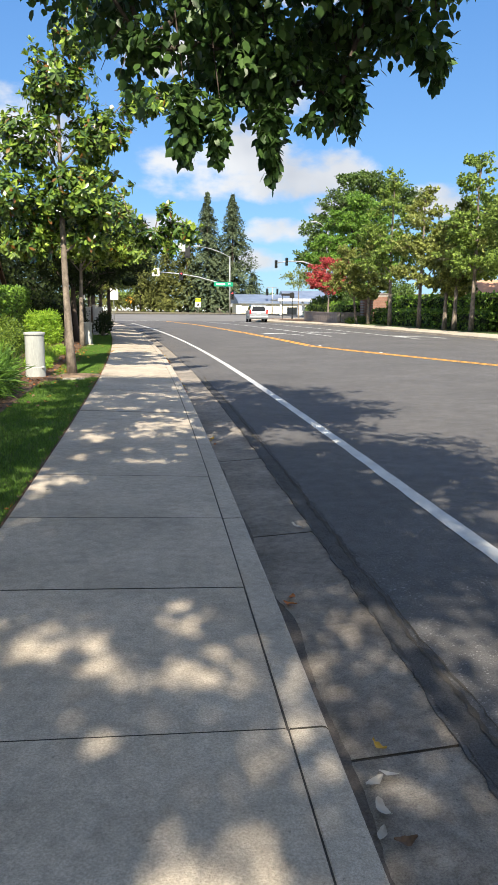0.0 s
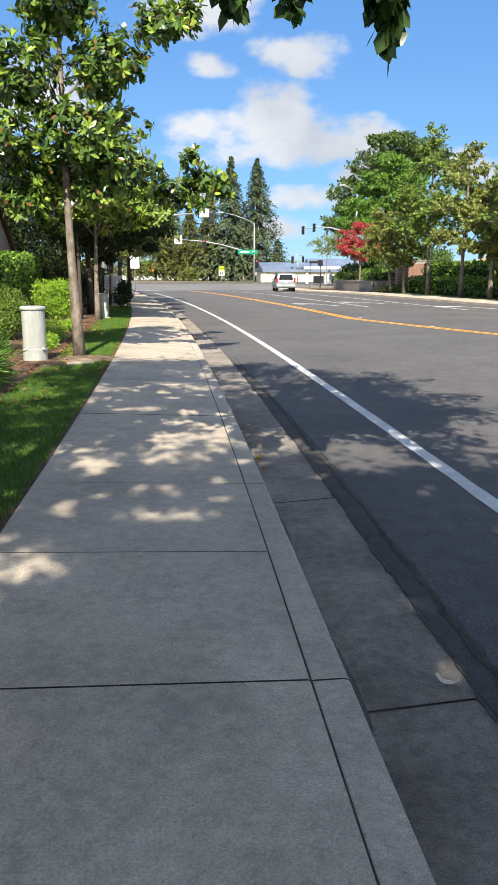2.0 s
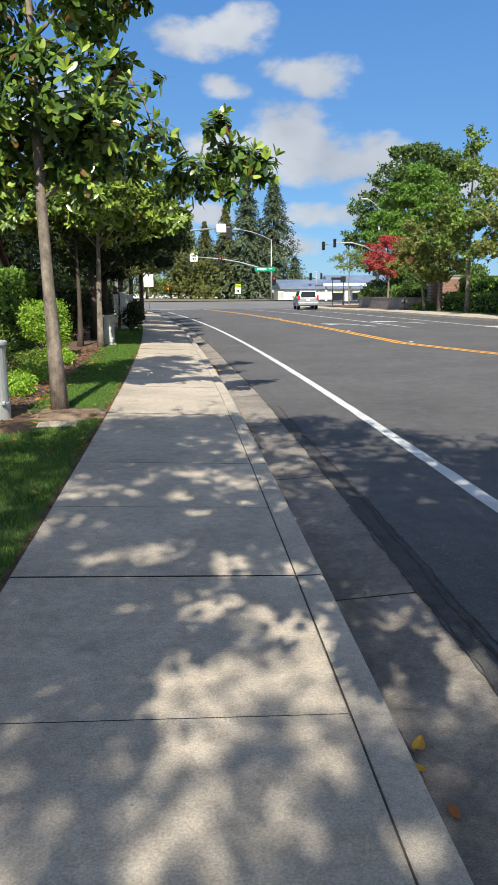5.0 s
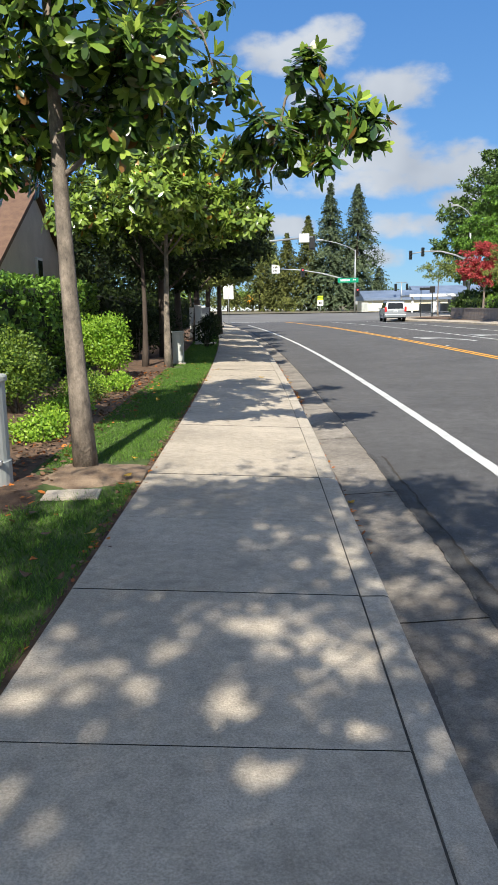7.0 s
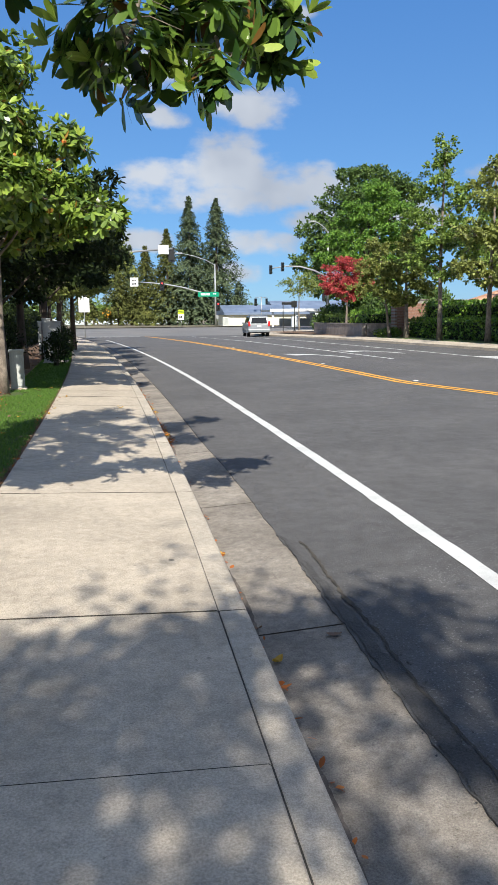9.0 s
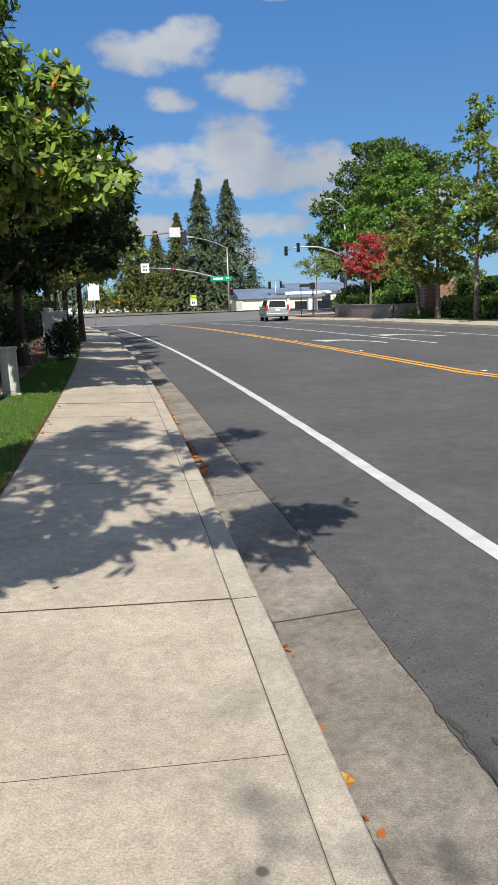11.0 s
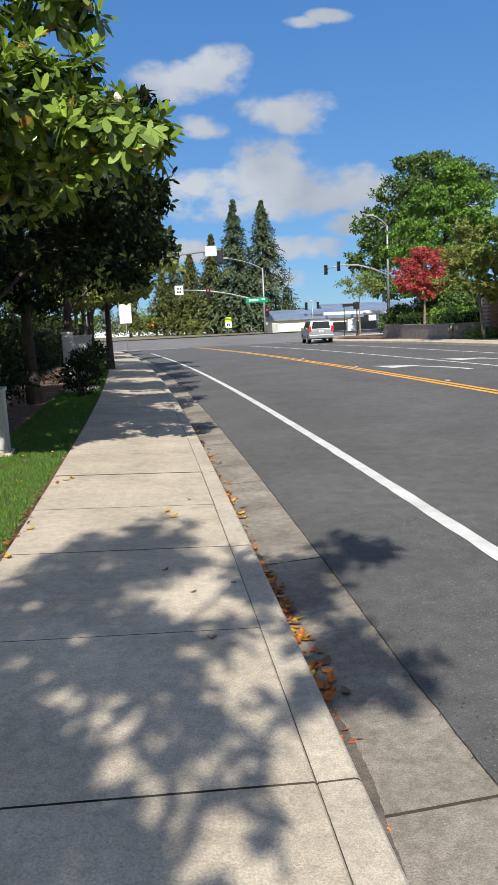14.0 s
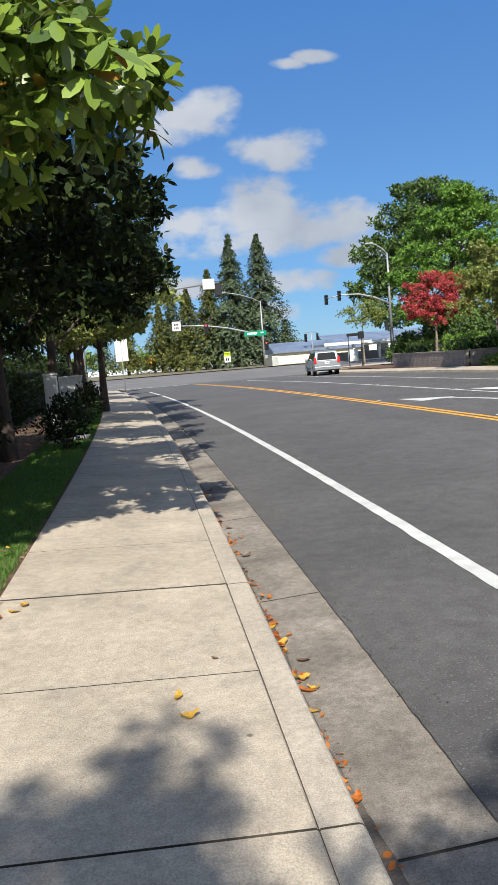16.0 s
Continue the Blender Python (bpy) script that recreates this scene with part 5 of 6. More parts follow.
def cabinet(x, y, w, d, h, rz, label, material):
    ob = thing("utility_cabinet", x, y, 0.0, label, "utility cabinet", rz=rz)
    part("plinth", boxes((-w / 2 - 0.04, -d / 2 - 0.04, -0.04, w / 2 + 0.04, d / 2 + 0.04, 0.06), bevel=0.01), M_KERB, ob)
    part("body", boxes((-w / 2, -d / 2, 0.058, w / 2, d / 2, h), bevel=0.015), material, ob)
    part("lid", boxes((-w / 2 - 0.02, -d / 2 - 0.02, h - 0.004, w / 2 + 0.02, d / 2 + 0.02, h + 0.045), bevel=0.012), material, ob)
    part("door", boxes((-w / 2 + 0.03, -d / 2 - 0.014, 0.10, w / 2 - 0.03, -d / 2 + 0.004, h - 0.06), bevel=0.005), material, ob)
    part("handle", boxes((w / 2 - 0.09, -d / 2 - 0.03, h * 0.5, w / 2 - 0.065, -d / 2 - 0.012, h * 0.5 + 0.1), bevel=0.004), M_STEEL, ob)
    return ob


cabinet(-1.36, 28.3, 0.28, 0.34, 0.80, 6, "grey-green utility cabinet beside the tree trunk", M_GREYBOX)
cabinet(-1.42, 37.8, 0.26, 0.45, 1.45, 4, "tall pale utility cabinet under the dark trees", M_PALEBOX)
cabinet(-1.75, 44.0, 0.9, 0.4, 1.35, 4, "wide pale utility cabinet with leaf shadows", M_PALEBOX)
pad = thing("concrete_pad", -1.02, 38.4, 0.02, "small flat concrete pad in the lawn", "concrete pad")
part("slab", boxes((-0.2, -0.5, -0.03, 0.22, 0.5, 0.04), bevel=0.008), M_KERB, pad)


# ---- signals, signs, lamps ----
def pole(name, material, parent, x, y, z0, z1, r0, r1, label=""):
    return tubes(name, [([(x, y, z0), (x, y, (z0 + z1) / 2), (x, y, z1)], [r0, (r0 + r1) / 2, r1])], material, parent, label, sides=12)


def signal_head(parent, x, y, z, face=-1, lit=False, k=1.0, back=True):
    """Housing with three visored lenses; face -1 looks down the street towards -y."""
    h = part("signal_head", boxes((x - 0.17 * k, y - 0.12 * k, z - 0.52 * k, x + 0.17 * k, y + 0.12 * k, z + 0.52 * k), bevel=0.02), M_BLACK, parent, "black signal housing")
    if back:
        part("backplate", boxes((x - 0.30 * k, y - 0.01, z - 0.66 * k, x + 0.30 * k, y + 0.01, z + 0.66 * k)), M_BLACK, h)
    for i, dz in enumerate((0.34, 0.0, -0.34)):
        V, F = ring_solid([(0.12 * k, 0), (0.12 * k, 0.03)], 14)
        V = [(x + a, y + face * (0.12 * k + c), z + dz * k + b) for a, b, c in V]
        part_ob = mesh_part("lens", V, F, M_REDLAMP if lit and i == 0 else M_DULLLENS, h)
        vis = []
        for s in range(9):
            w = math.pi * (s / 8) * 1.1 - 0.05 * math.pi
            vis.append((math.cos(w) * 0.14 * k, math.sin(w) * 0.14 * k))
        VV = [(x + a, y + face * 0.12 * k, z + dz * k + b) for a, b in vis] + [(x + a, y + face * 0.36 * k, z + dz * k + b * 0.95) for a, b in vis]
        mesh_part("visor", VV, [(j, j + 1, j + 10, j + 9) for j in range(8)], M_BLACK, h)
    return h


def bars(parent, x0, x1, y, z, n, h, material, name="lettering"):
    """Unreadable writing as plain bars on a sign that faces -y."""
    step = (x1 - x0) / n
    for i in range(n):
        part(name, boxes((x0 + i * step, y - 0.012, z - h / 2, x0 + (i + 0.72) * step, y - 0.004, z + h / 2)), material, parent)


sigA = thing("traffic_signal", 20.2, 145, -0.1, "grey steel signal pole with long mast arm and street lamp", "traffic signal")
pole("pole", M_STEEL, sigA, 0, 0, 0, 11.0, 0.17, 0.11)
tubes("mast_arm", [([(0, 0, 5.3), (-2.6, 0, 6.1), (-6, 0, 7.0), (-9.5, 0, 7.6), (-14.6, 0, 7.95)], [0.13, 0.12, 0.10, 0.09, 0.06])], M_STEEL, sigA)
tubes("lamp_arm", [([(0, 0, 10.8), (-1.5, 0, 11.6), (-3.6, 0, 12.3), (-5.8, 0, 12.75)], [0.08, 0.07, 0.06, 0.05])], M_STEEL, sigA)
part("lamp_head", boxes((-7.0, -0.2, 12.66, -5.7, 0.2, 12.88), bevel=0.05), M_STEEL, sigA)
gs = part("street_sign", boxes((-3.1, -0.16, 5.30, 0.6, -0.12, 6.12), bevel=0.01), M_SIGNGREEN, sigA, "green street name sign")
bars(gs, -2.6, -0.9, -0.16, 5.72, 8, 0.36, M_SIGNWHITE)
bars(gs, -0.4, 0.2, -0.16, 5.8, 2, 0.22, M_SIGNWHITE)
signal_head(sigA, -9.4, -0.2, 7.2, -1, True, 1.2)
signal_head(sigA, 0.45, -0.15, 3.6, -1, True, 1.2)
ws = part("lane_sign", boxes((-14.9, -0.1, 7.1, -13.5, -0.06, 8.6), bevel=0.02), M_SIGNWHITE, sigA, "white sign with unreadable lettering")
bars(ws, -14.6, -13.8, -0.1, 8.1, 3, 0.3, M_BLACK)
bars(ws, -14.6, -13.8, -0.1, 7.55, 3, 0.3, M_BLACK)
part("control_box", boxes((0.1, -0.15, 1.4, 0.5, 0.15, 2.0), bevel=0.02), M_STEEL, sigA)

sigB = thing("traffic_signal", 27.4, 100.6, 0.0, "signal pole with mast arm, two signals and a lamp", "traffic signal")
pole("pole", M_STEEL, sigB, 0, 0, 3.6, 11.6, 0.14, 0.10)
pole("pole_base", M_DARKSTEEL, sigB, 0, 0, 0, 3.62, 0.22, 0.18, "dark painted lower pole")
tubes("mast_arm", [([(0, 0, 6.2), (-1.7, 0, 7.0), (-3.4, 0, 7.45), (-5.2, 0, 7.5), (-7.2, 0, 7.2)], [0.11, 0.10, 0.09, 0.075, 0.055])], M_STEEL, sigB)
tubes("lamp_arm", [([(0, 0, 11.5), (-0.4, 0, 12.0), (-1.1, 0, 12.5), (-1.6, 0, 12.7)], [0.06, 0.055, 0.05, 0.04])], M_STEEL, sigB)
part("lamp_head", boxes((-2.4, -0.16, 12.62, -1.5, 0.16, 12.80), bevel=0.05), M_STEEL, sigB)
signal_head(sigB, -7.1, -0.1, 7.06, -1, False, 1.0, False)
signal_head(sigB, -5.65, -0.1, 7.4, -1, False, 1.0, False)
signal_head(sigB, -0.4, 0.3, 3.9, 1, False, 0.95, False)

sigC = thing("traffic_signal", -4.2, 80.5, 0.0, "near corner signal mast arm with a blank sign back", "traffic signal")
pole("pole", M_STEEL, sigC, 0, 0, 0, 6.2, 0.17, 0.14)
tubes("mast_arm", [([(0, 0, 6.0), (2.5, 0, 6.75), (6, 0, 7.2), (11.0, 0, 7.62)], [0.13, 0.12, 0.10, 0.07])], M_STEEL, sigC)
part("sign_back", boxes((9.7, -0.12, 7.12, 10.65, -0.08, 7.92), bevel=0.015), M_SIGNBACK, sigC, "plain aluminium sign back")
signal_head(sigC, 10.9, 0.1, 7.1, 1, False, 0.95)

pedpole = thing("pedestrian_signal", 18.45, 82, 0.03, "slim dark pole with pedestrian signals at the corner", "pedestrian signal")
pole("pole", M_DARKSTEEL, pedpole, 0, 0, 0, 3.0, 0.06, 0.05)
pole("foot", M_DARKSTEEL, pedpole, 0, 0, 0, 0.25, 0.16, 0.08)
part("signal_box", boxes((-0.28, -0.15, 2.35, 0.2, 0.15, 2.95), bevel=0.03), M_BLACK, pedpole)
part("side_sign", boxes((-1.25, -0.05, 2.6, -0.3, 0.05, 2.85), bevel=0.02), M_BLACK, pedpole)
pole("side_pole", M_DARKSTEEL, pedpole, -1.1, 0.1, 0, 2.85, 0.04, 0.04)

post = thing("road_sign", -1.0, 73.0, 0.0, "blank white sign back on a thin steel post", "road sign")
pole("post", M_STEEL, post, 0, 0, 0, 3.5, 0.03, 0.03)
part("panel", boxes((-0.42, 0.03, 2.0, 0.42, 0.05, 3.5), bevel=0.01), M_SIGNWHITE, post, "white sign panel seen from behind")

lampD = thing("street_lamp", 12.3, 185, 0.0, "tall grey street lamp across the junction", "street lamp")
pole("pole", M_STEEL, lampD, 0, 0, 0, 8.2, 0.16, 0.12)
tubes("lamp_arm", [([(0, 0, 8.0), (-1.2, 0, 8.6), (-3.6, 0, 8.95)], [0.1, 0.09, 0.07])], M_STEEL, lampD)
part("lamp_head", boxes((-5.0, -0.25, 8.85, -3.5, 0.25, 9.1), bevel=0.05), M_STEEL, lampD)
part("control_box", boxes((-0.35, -0.3, 1.2, 0.35, 0.3, 2.2), bevel=0.04), M_PALEBOX, lampD)

crosssign = thing("road_sign", 14.5, 150, 0.0, "yellow-green crossing sign above a white sign", "road sign")
pole("post", M_STEEL, crosssign, 0, 0, 0, 3.0, 0.06, 0.06)
part("upper_panel", boxes((-0.55, -0.1, 2.2, 0.55, -0.05, 3.0), bevel=0.02), M_SIGNLIME, crosssign, "yellow-green panel")
wp = part("lower_panel", boxes((-0.55, -0.1, 1.2, 0.55, -0.05, 2.19), bevel=0.02), M_SIGNWHITE, crosssign, "white panel")
bars(wp, -0.3, 0.3, -0.1, 1.7, 2, 0.5, M_BLACK)

diamond = thing("road_sign", 1.4, 190, 0.0, "amber diamond warning sign on a post", "road sign")
pole("post", M_STEEL, diamond, 0, 0, 0, 3.4, 0.07, 0.07)
bm = boxes((-0.85, -0.06, -0.85, 0.85, 0.0, 0.85), bevel=0.02)
bmesh.ops.rotate(bm, cent=(0, 0, 0), matrix=Matrix.Rotation(radians(45), 3, "Y"), verts=bm.verts)
bmesh.ops.translate(bm, vec=(0, -0.08, 2.9), verts=bm.verts)
part("panel", bm, M_SIGNORANGE, diamond)

sigE = thing("traffic_signal", 28.6, 150, 0.0, "distant signal pole with two heads", "traffic signal")
pole("pole", M_STEEL, sigE, 1.0, 0, 0, 5.2, 0.1, 0.09)
tubes("arm", [([(-0.1, 0, 5.2), (1.0, 0, 5.25), (2.0, 0, 5.15)], [0.05, 0.05, 0.05])], M_STEEL, sigE)
signal_head(sigE, -0.1, -0.1, 4.3, -1, False, 1.3, False)
signal_head(sigE, 2.0, -0.1, 4.4, -1, False, 1.1, False)

# ---- beyond the junction ----
def conifer(x, y, h, r, n, seed, material, label, droop=0.35, base=2.2):
    """Straight trunk with whorls of drooping boughs, each bough a fan of needle sprays."""
    g = np.random.default_rng(seed)
    ob = thing("conifer", x, y, 0.0, label, "conifer", "conifers beyond the junction")
    tubes("trunk", [([(0, 0, -0.1), (0, 0, h * 0.5), (0, 0, h * 0.98)], [0.42, 0.26, 0.04])], M_BARK_DARK, ob, sides=8)
    P, D, N, L, W = [], [], [], [], []
    whorls = int(h / 0.75)
    for i in range(whorls):
        f = i / whorls
        z = base + (h - base) * f
        reach = r * (1 - f) ** 1.05 * g.uniform(0.7, 1.12) + 0.12
        for b in range(14):
            az = g.uniform(0, 2 * math.pi)
            out = np.array([math.cos(az), math.sin(az), 0])
            rr = reach * g.uniform(0.65, 1.12)
            for s in range(n):
                q = g.uniform(0.15, 1.0)
                p = out * rr * q + np.array([0, 0, z - droop * rr * q * q + g.normal(0, 0.12)])
                p += g.normal(0, 0.16, 3) * (0.4 + rr * 0.1)
                P.append(p)
                D.append(out * 0.8 + g.normal(0, 0.5, 3) - np.array([0, 0, 0.25]))
                N.append(np.array([0, 0, 1]) + out * 0.4 + g.normal(0, 0.22, 3))
                L.append(g.uniform(0.45, 0.85) * (0.5 + 0.5 * (1 - f)))
                W.append(g.uniform(0.28, 0.48) * (0.5 + 0.5 * (1 - f)))
    leaves_mesh("crown", np.array(P), np.array(D), np.array(N), np.array(L), np.array(W), material, ob)
    return ob


conifer(18.9, 172, 26.8, 10.0, 42, 61, M_CONIFER, "tall bluish green conifer with a pointed top")
conifer(24.6, 172, 26.6, 10.8, 42, 62, M_CONIFER, "tall bluish green conifer with a pointed top")
conifer(14.3, 174, 20.5, 7.6, 34, 63, M_CONIFER_B, "yellowish green conifer, shorter than its neighbours")
conifer(10.0, 180, 17.5, 8.0, 32, 64, M_CONIFER_B, "broad olive green conifer")
conifer(7.0, 188, 18.5, 6.2, 26, 67, M_CONIFER, "dark conifer behind the others")
conifer(4.0, 182, 14.5, 6.6, 26, 65, M_CONIFER_B, "broad olive green conifer")
conifer(-3.5, 190, 12.5, 5.4, 22, 66, M_CONIFER_B, "small olive green conifer")
conifer(-9.0, 196, 10.5, 4.8, 11, 68, M_CONIFER, "small dark conifer beyond the junction")
conifer(30.0, 176, 9.5, 4.2, 11, 69, M_CONIFER, "low dark conifer beside the tall pair")
for i, (tx, ty) in enumerate([(-14, 205), (-2, 215), (2.5, 205), (-24, 200), (62, 260), (72, 265), (50, 262), (-34, 210)]):
    tree("distant_tree", tx, ty, (0.25, 1.6, 5), [(0, 0, 4.4, 3.0, 2.4, 2.0), (1.8, 0, 3.4, 2.4, 2.0, 1.6), (-1.8, 0, 3.4, 2.2, 2.0, 1.6)], 900, (0.8, 0.5), M_TREE_MID, M_BARK_DARK, "distant rounded green tree", 90 + i, group="distant trees")
for i, (tx, ty, hh) in enumerate([(-26, 196, 8), (-20, 200, 7)]):
    tree("distant_tree", tx, ty, (0.25, 1.6, hh), [(0, 0, hh * 0.75, 3.2, 2.4, 2.4), (1.4, 0, hh * 0.5, 2.4, 2.0, 1.8)], 900, (0.8, 0.5), M_DARK_SHADED, M_BARK_DARK, "distant dark green tree", 190 + i, group="distant trees")

fence = thing("boundary_fence", -40, 215, 0.0, "long pale blue boundary fence in the distance", "fence")
for i in range(16):
    part("panel", boxes((i * 4.0, -0.05, 0.1, i * 4.0 + 3.9, 0.05, 1.5)), M_PALEBLUE, fence)
    part("post", boxes((i * 4.0 - 0.12, -0.09, 0, i * 4.0 + 0.02, 0.09, 1.65)), M_SIGNWHITE, fence)

hall = thing("low_building", 22.8, 150.5, 0.0, "low cream building with a blue-grey metal roof", "building")
part("wall", boxes((0.3, 0.2, -0.1, 15.7, 11.5, 2.05)), M_BLDG, hall)
V = [(-0.2, -0.4, 2.0), (16.2, -0.4, 2.0), (16.2, 12, 2.0), (-0.2, 12, 2.0), (-0.2, 5.6, 3.9), (16.2, 5.6, 3.9), (-0.2, -0.4, 2.35), (16.2, -0.4, 2.35)]
mesh_part("roof", V, [(6, 7, 5, 4), (5, 2, 3, 4), (0, 1, 7, 6), (0, 6, 4, 3), (1, 2, 5, 7), (3, 2, 1, 0)], M_ROOFBLUE, hall)
for i in range(5):
    part("panel_rib", boxes((1.5 + i * 3, 0.15, 0.0, 1.62 + i * 3, 0.23, 2.0)), M_SIGNWHITE, hall)
hall2 = thing("low_building", 36, 165, 0.0, "long white building with a solar roof", "building")
part("wall", boxes((0, 0, -0.1, 26, 12, 2.7)), M_BLDGWHITE, hall2)
V = [(-0.3, -0.4, 2.68), (26.3, -0.4, 2.68), (26.3, 12.4, 2.68), (-0.3, 12.4, 2.68), (-0.3, 6, 5.0), (24, 6, 5.0)]
mesh_part("roof", V, [(0, 1, 5, 4), (1, 2, 5), (2, 3, 4, 5), (3, 0, 4), (3, 2, 1, 0)], M_ROOFBLUE, hall2)
for i in range(6):
    w_ = part("window", boxes((2 + i * 4, -0.06, 1.0, 4.4 + i * 4, 0.02, 2.4), bevel=0.02), M_DARKSTEEL, hall2)
    part("pane", boxes((2.15 + i * 4, -0.07, 1.12, 4.25 + i * 4, -0.062, 2.28)), M_GLASS, w_)

carport = thing("carport", 25.5, 124, 0.0, "long low carport with a pale fascia and white posts", "carport")
part("roof", boxes((0, 0, 2.35, 24, 7, 2.62), bevel=0.03), M_STEEL, carport)
part("fascia", boxes((-0.05, -0.06, 2.33, 24.05, -0.002, 2.75)), M_BLDGWHITE, carport)
for i in range(7):
    part("post", boxes((0.4 + i * 3.8, 0.6, 0, 0.7 + i * 3.8, 0.9, 2.36)), M_SIGNWHITE, carport)
part("end_wall", boxes((3.0, 6.6, 0, 22, 6.8, 1.3)), M_STEEL, carport)
for i, (px, w_) in enumerate(((28.2, 1.2), (36, 1.6), (39, 1.2))):
    o = thing("white_crate", px, 121.0 + i, 0.0, "pale upright equipment box by the carport", "equipment box")
    part("body", boxes((0, 0, 0, w_, 0.8, 1.6 + 0.2 * i), bevel=0.03), M_BLDGWHITE, o)
    part("lid", boxes((-0.03, -0.03, 1.59 + 0.2 * i, w_ + 0.03, 0.83, 1.66 + 0.2 * i), bevel=0.01), M_STEEL, o)
corner_box = thing("utility_cabinet", 21.4, 144.5, 0.02, "pale signal control cabinet at the far corner", "utility cabinet")
part("body", boxes((0, 0, 0, 1.1, 0.8, 1.6), bevel=0.03), M_PALEBOX, corner_box)
part("door", boxes((0.08, -0.03, 0.15, 1.02, 0.01, 1.5), bevel=0.01), M_GREYBOX, corner_box)


# ---- silver estate wagon waiting in the far lane ----
def car(x, y, rz):
    ob = thing("suv", x, y, -0.115, "silver off-road estate car with dark windows", "car", rz=rz)
    W = 0.90
    lower = [(-2.28, 0.42), (-2.30, 0.70), (-2.26, 1.02), (2.05, 1.06), (2.28, 0.88), (2.33, 0.62), (2.28, 0.38), (1.9, 0.34), (-1.9, 0.34)]
    upper = [(-2.24, 1.02), (-2.06, 1.64), (-1.9, 1.72), (0.15, 1.74), (0.45, 1.68), (1.15, 1.06)]

    def extrude(name, prof, w0, w1, material, label=""):
        V, F = [], []
        zs = [z for _, z in prof]
        lo, hi = min(zs), max(zs)
        for s in (-1, 1):
            for a, z in prof:
                f = (z - lo) / (hi - lo)
                V.append((s * (w0 + (w1 - w0) * f), a, z))
        n = len(prof)
        F.append(tuple(range(n)))
        F.append(tuple(range(2 * n - 1, n - 1, -1)))
        for i in range(n):
            j = (i + 1) % n
            F.append((j, i, n + i, n + j))
        o = mesh_part(name, V, F, material, ob, label)
        bm = bmesh.new()
        bm.from_mesh(o.data)
        bmesh.ops.recalc_face_normals(bm, faces=bm.faces)
        bmesh.ops.bevel(bm, geom=list(bm.edges), offset=0.035, segments=2, affect="EDGES", profile=0.5)
        bm.to_mesh(o.data)
        bm.free()
        return o
    body = extrude("body", lower, W, W - 0.02, M_SILVER)
    extrude("cabin", upper, W - 0.03, W - 0.2, M_SILVER)
    for s in (-1, 1):
        for a0, a1, b0, b1 in ((-2.0, -1.25, -1.92, -1.25), (-1.17, -0.28, -1.17, -0.28), (-0.2, 0.85, -0.2, 0.38)):
            V = []
            for dz, pa, pb in ((1.10, a0, a1), (1.60, b0, b1)):
                f = (dz - 1.02) / 0.72
                xx = s * (W - 0.03 - 0.17 * f + 0.006)
                V += [(xx, pa, dz), (xx, pb, dz)]
            mesh_part("side_window", V, [(0, 1, 3, 2)] if s > 0 else [(2, 3, 1, 0)], M_GLASS, body, "dark side window")
        part("tail_lamp", boxes((s * 0.80 - 0.09, -2.335, 0.88, s * 0.80 + 0.09, -2.24, 1.28), bevel=0.02), M_TAIL, body, "red tail lamp")
        part("mirror", boxes((s * 1.0 - 0.1, 0.62, 1.05, s * 1.0 + 0.1, 0.74, 1.24), bevel=0.03), M_SILVER, body)
        part("roof_rail", boxes((s * 0.62 - 0.02, -1.7, 1.76, s * 0.62 + 0.02, 0.0, 1.80), bevel=0.01), M_CARGREY, body)
        part("side_cladding", boxes((s * 0.905 - 0.02, -1.0, 0.42, s * 0.905 + 0.02, 0.95, 0.62), bevel=0.01), M_CARGREY, body)
        for a in (-1.38, 1.42):
            wheel = thing("wheel", 0, 0, 0, "", "")
            wheel.parent = ob
            wheel.matrix_local = pose(s * 0.78, a, 0.36, 0, 90, 0)
            V, F = ring_solid([(0.26, -0.13), (0.35, -0.11), (0.37, 0), (0.35, 0.11), (0.26, 0.13)], 24)
            mesh_part("tyre", V, F, M_TYRE, wheel)
            V, F = ring_solid([(0.24, -0.135), (0.2, -0.14), (0.05, -0.12), (0.05, 0.12), (0.2, 0.14), (0.24, 0.135)], 20)
            mesh_part("rim", V, F, M_RIM, wheel)
    V = [(-0.66, -2.235, 1.10), (0.66, -2.235, 1.10), (0.58, -2.10, 1.58), (-0.58, -2.10, 1.58)]
    mesh_part("rear_window", V, [(0, 1, 2, 3)], M_GLASS, body, "dark rear window")
    part("rear_bumper", boxes((-0.88, -2.42, 0.42, 0.88, -2.25, 0.66), bevel=0.03), M_SILVER, body)
    pl = part("number_plate", boxes((-0.16, -2.33, 0.82, 0.16, -2.29, 0.97), bevel=0.005), M_SIGNWHITE, body)
    part("bar", boxes((-0.12, -2.336, 0.875, 0.12, -2.3305, 0.915)), M_ROOFBLUE, pl)
    V, F = ring_solid([(0.0, 0), (0.09, 0.0), (0.09, 0.02)], 14)
    return ob


car(12.9, 73.4, -4.5)

# ---- seed clusters and buds in the magnolias ----
rs = random.Random(21)


def cone_on(parent, p, material, name, r):
    V, F = ring_solid([(r * 0.3, -r), (r * 0.8, -r * 0.5), (r, 0.1 * r), (r * 0.75, r * 0.9), (r * 0.2, r * 1.4)], 9)
    V = [(p[0] + a * rs.uniform(0.85, 1.2), p[1] + b * rs.uniform(0.85, 1.2), p[2] + c) for a, b, c in V]
    mesh_part(name, V, F, material, parent)


def near_tip(ob, p):
    """The leaf rosette of a tree that lies nearest to p, so that the cluster sits on a twig."""
    c = TIPS[ob.name]
    return c[np.argmin(np.linalg.norm(c - np.array(p), axis=1))]


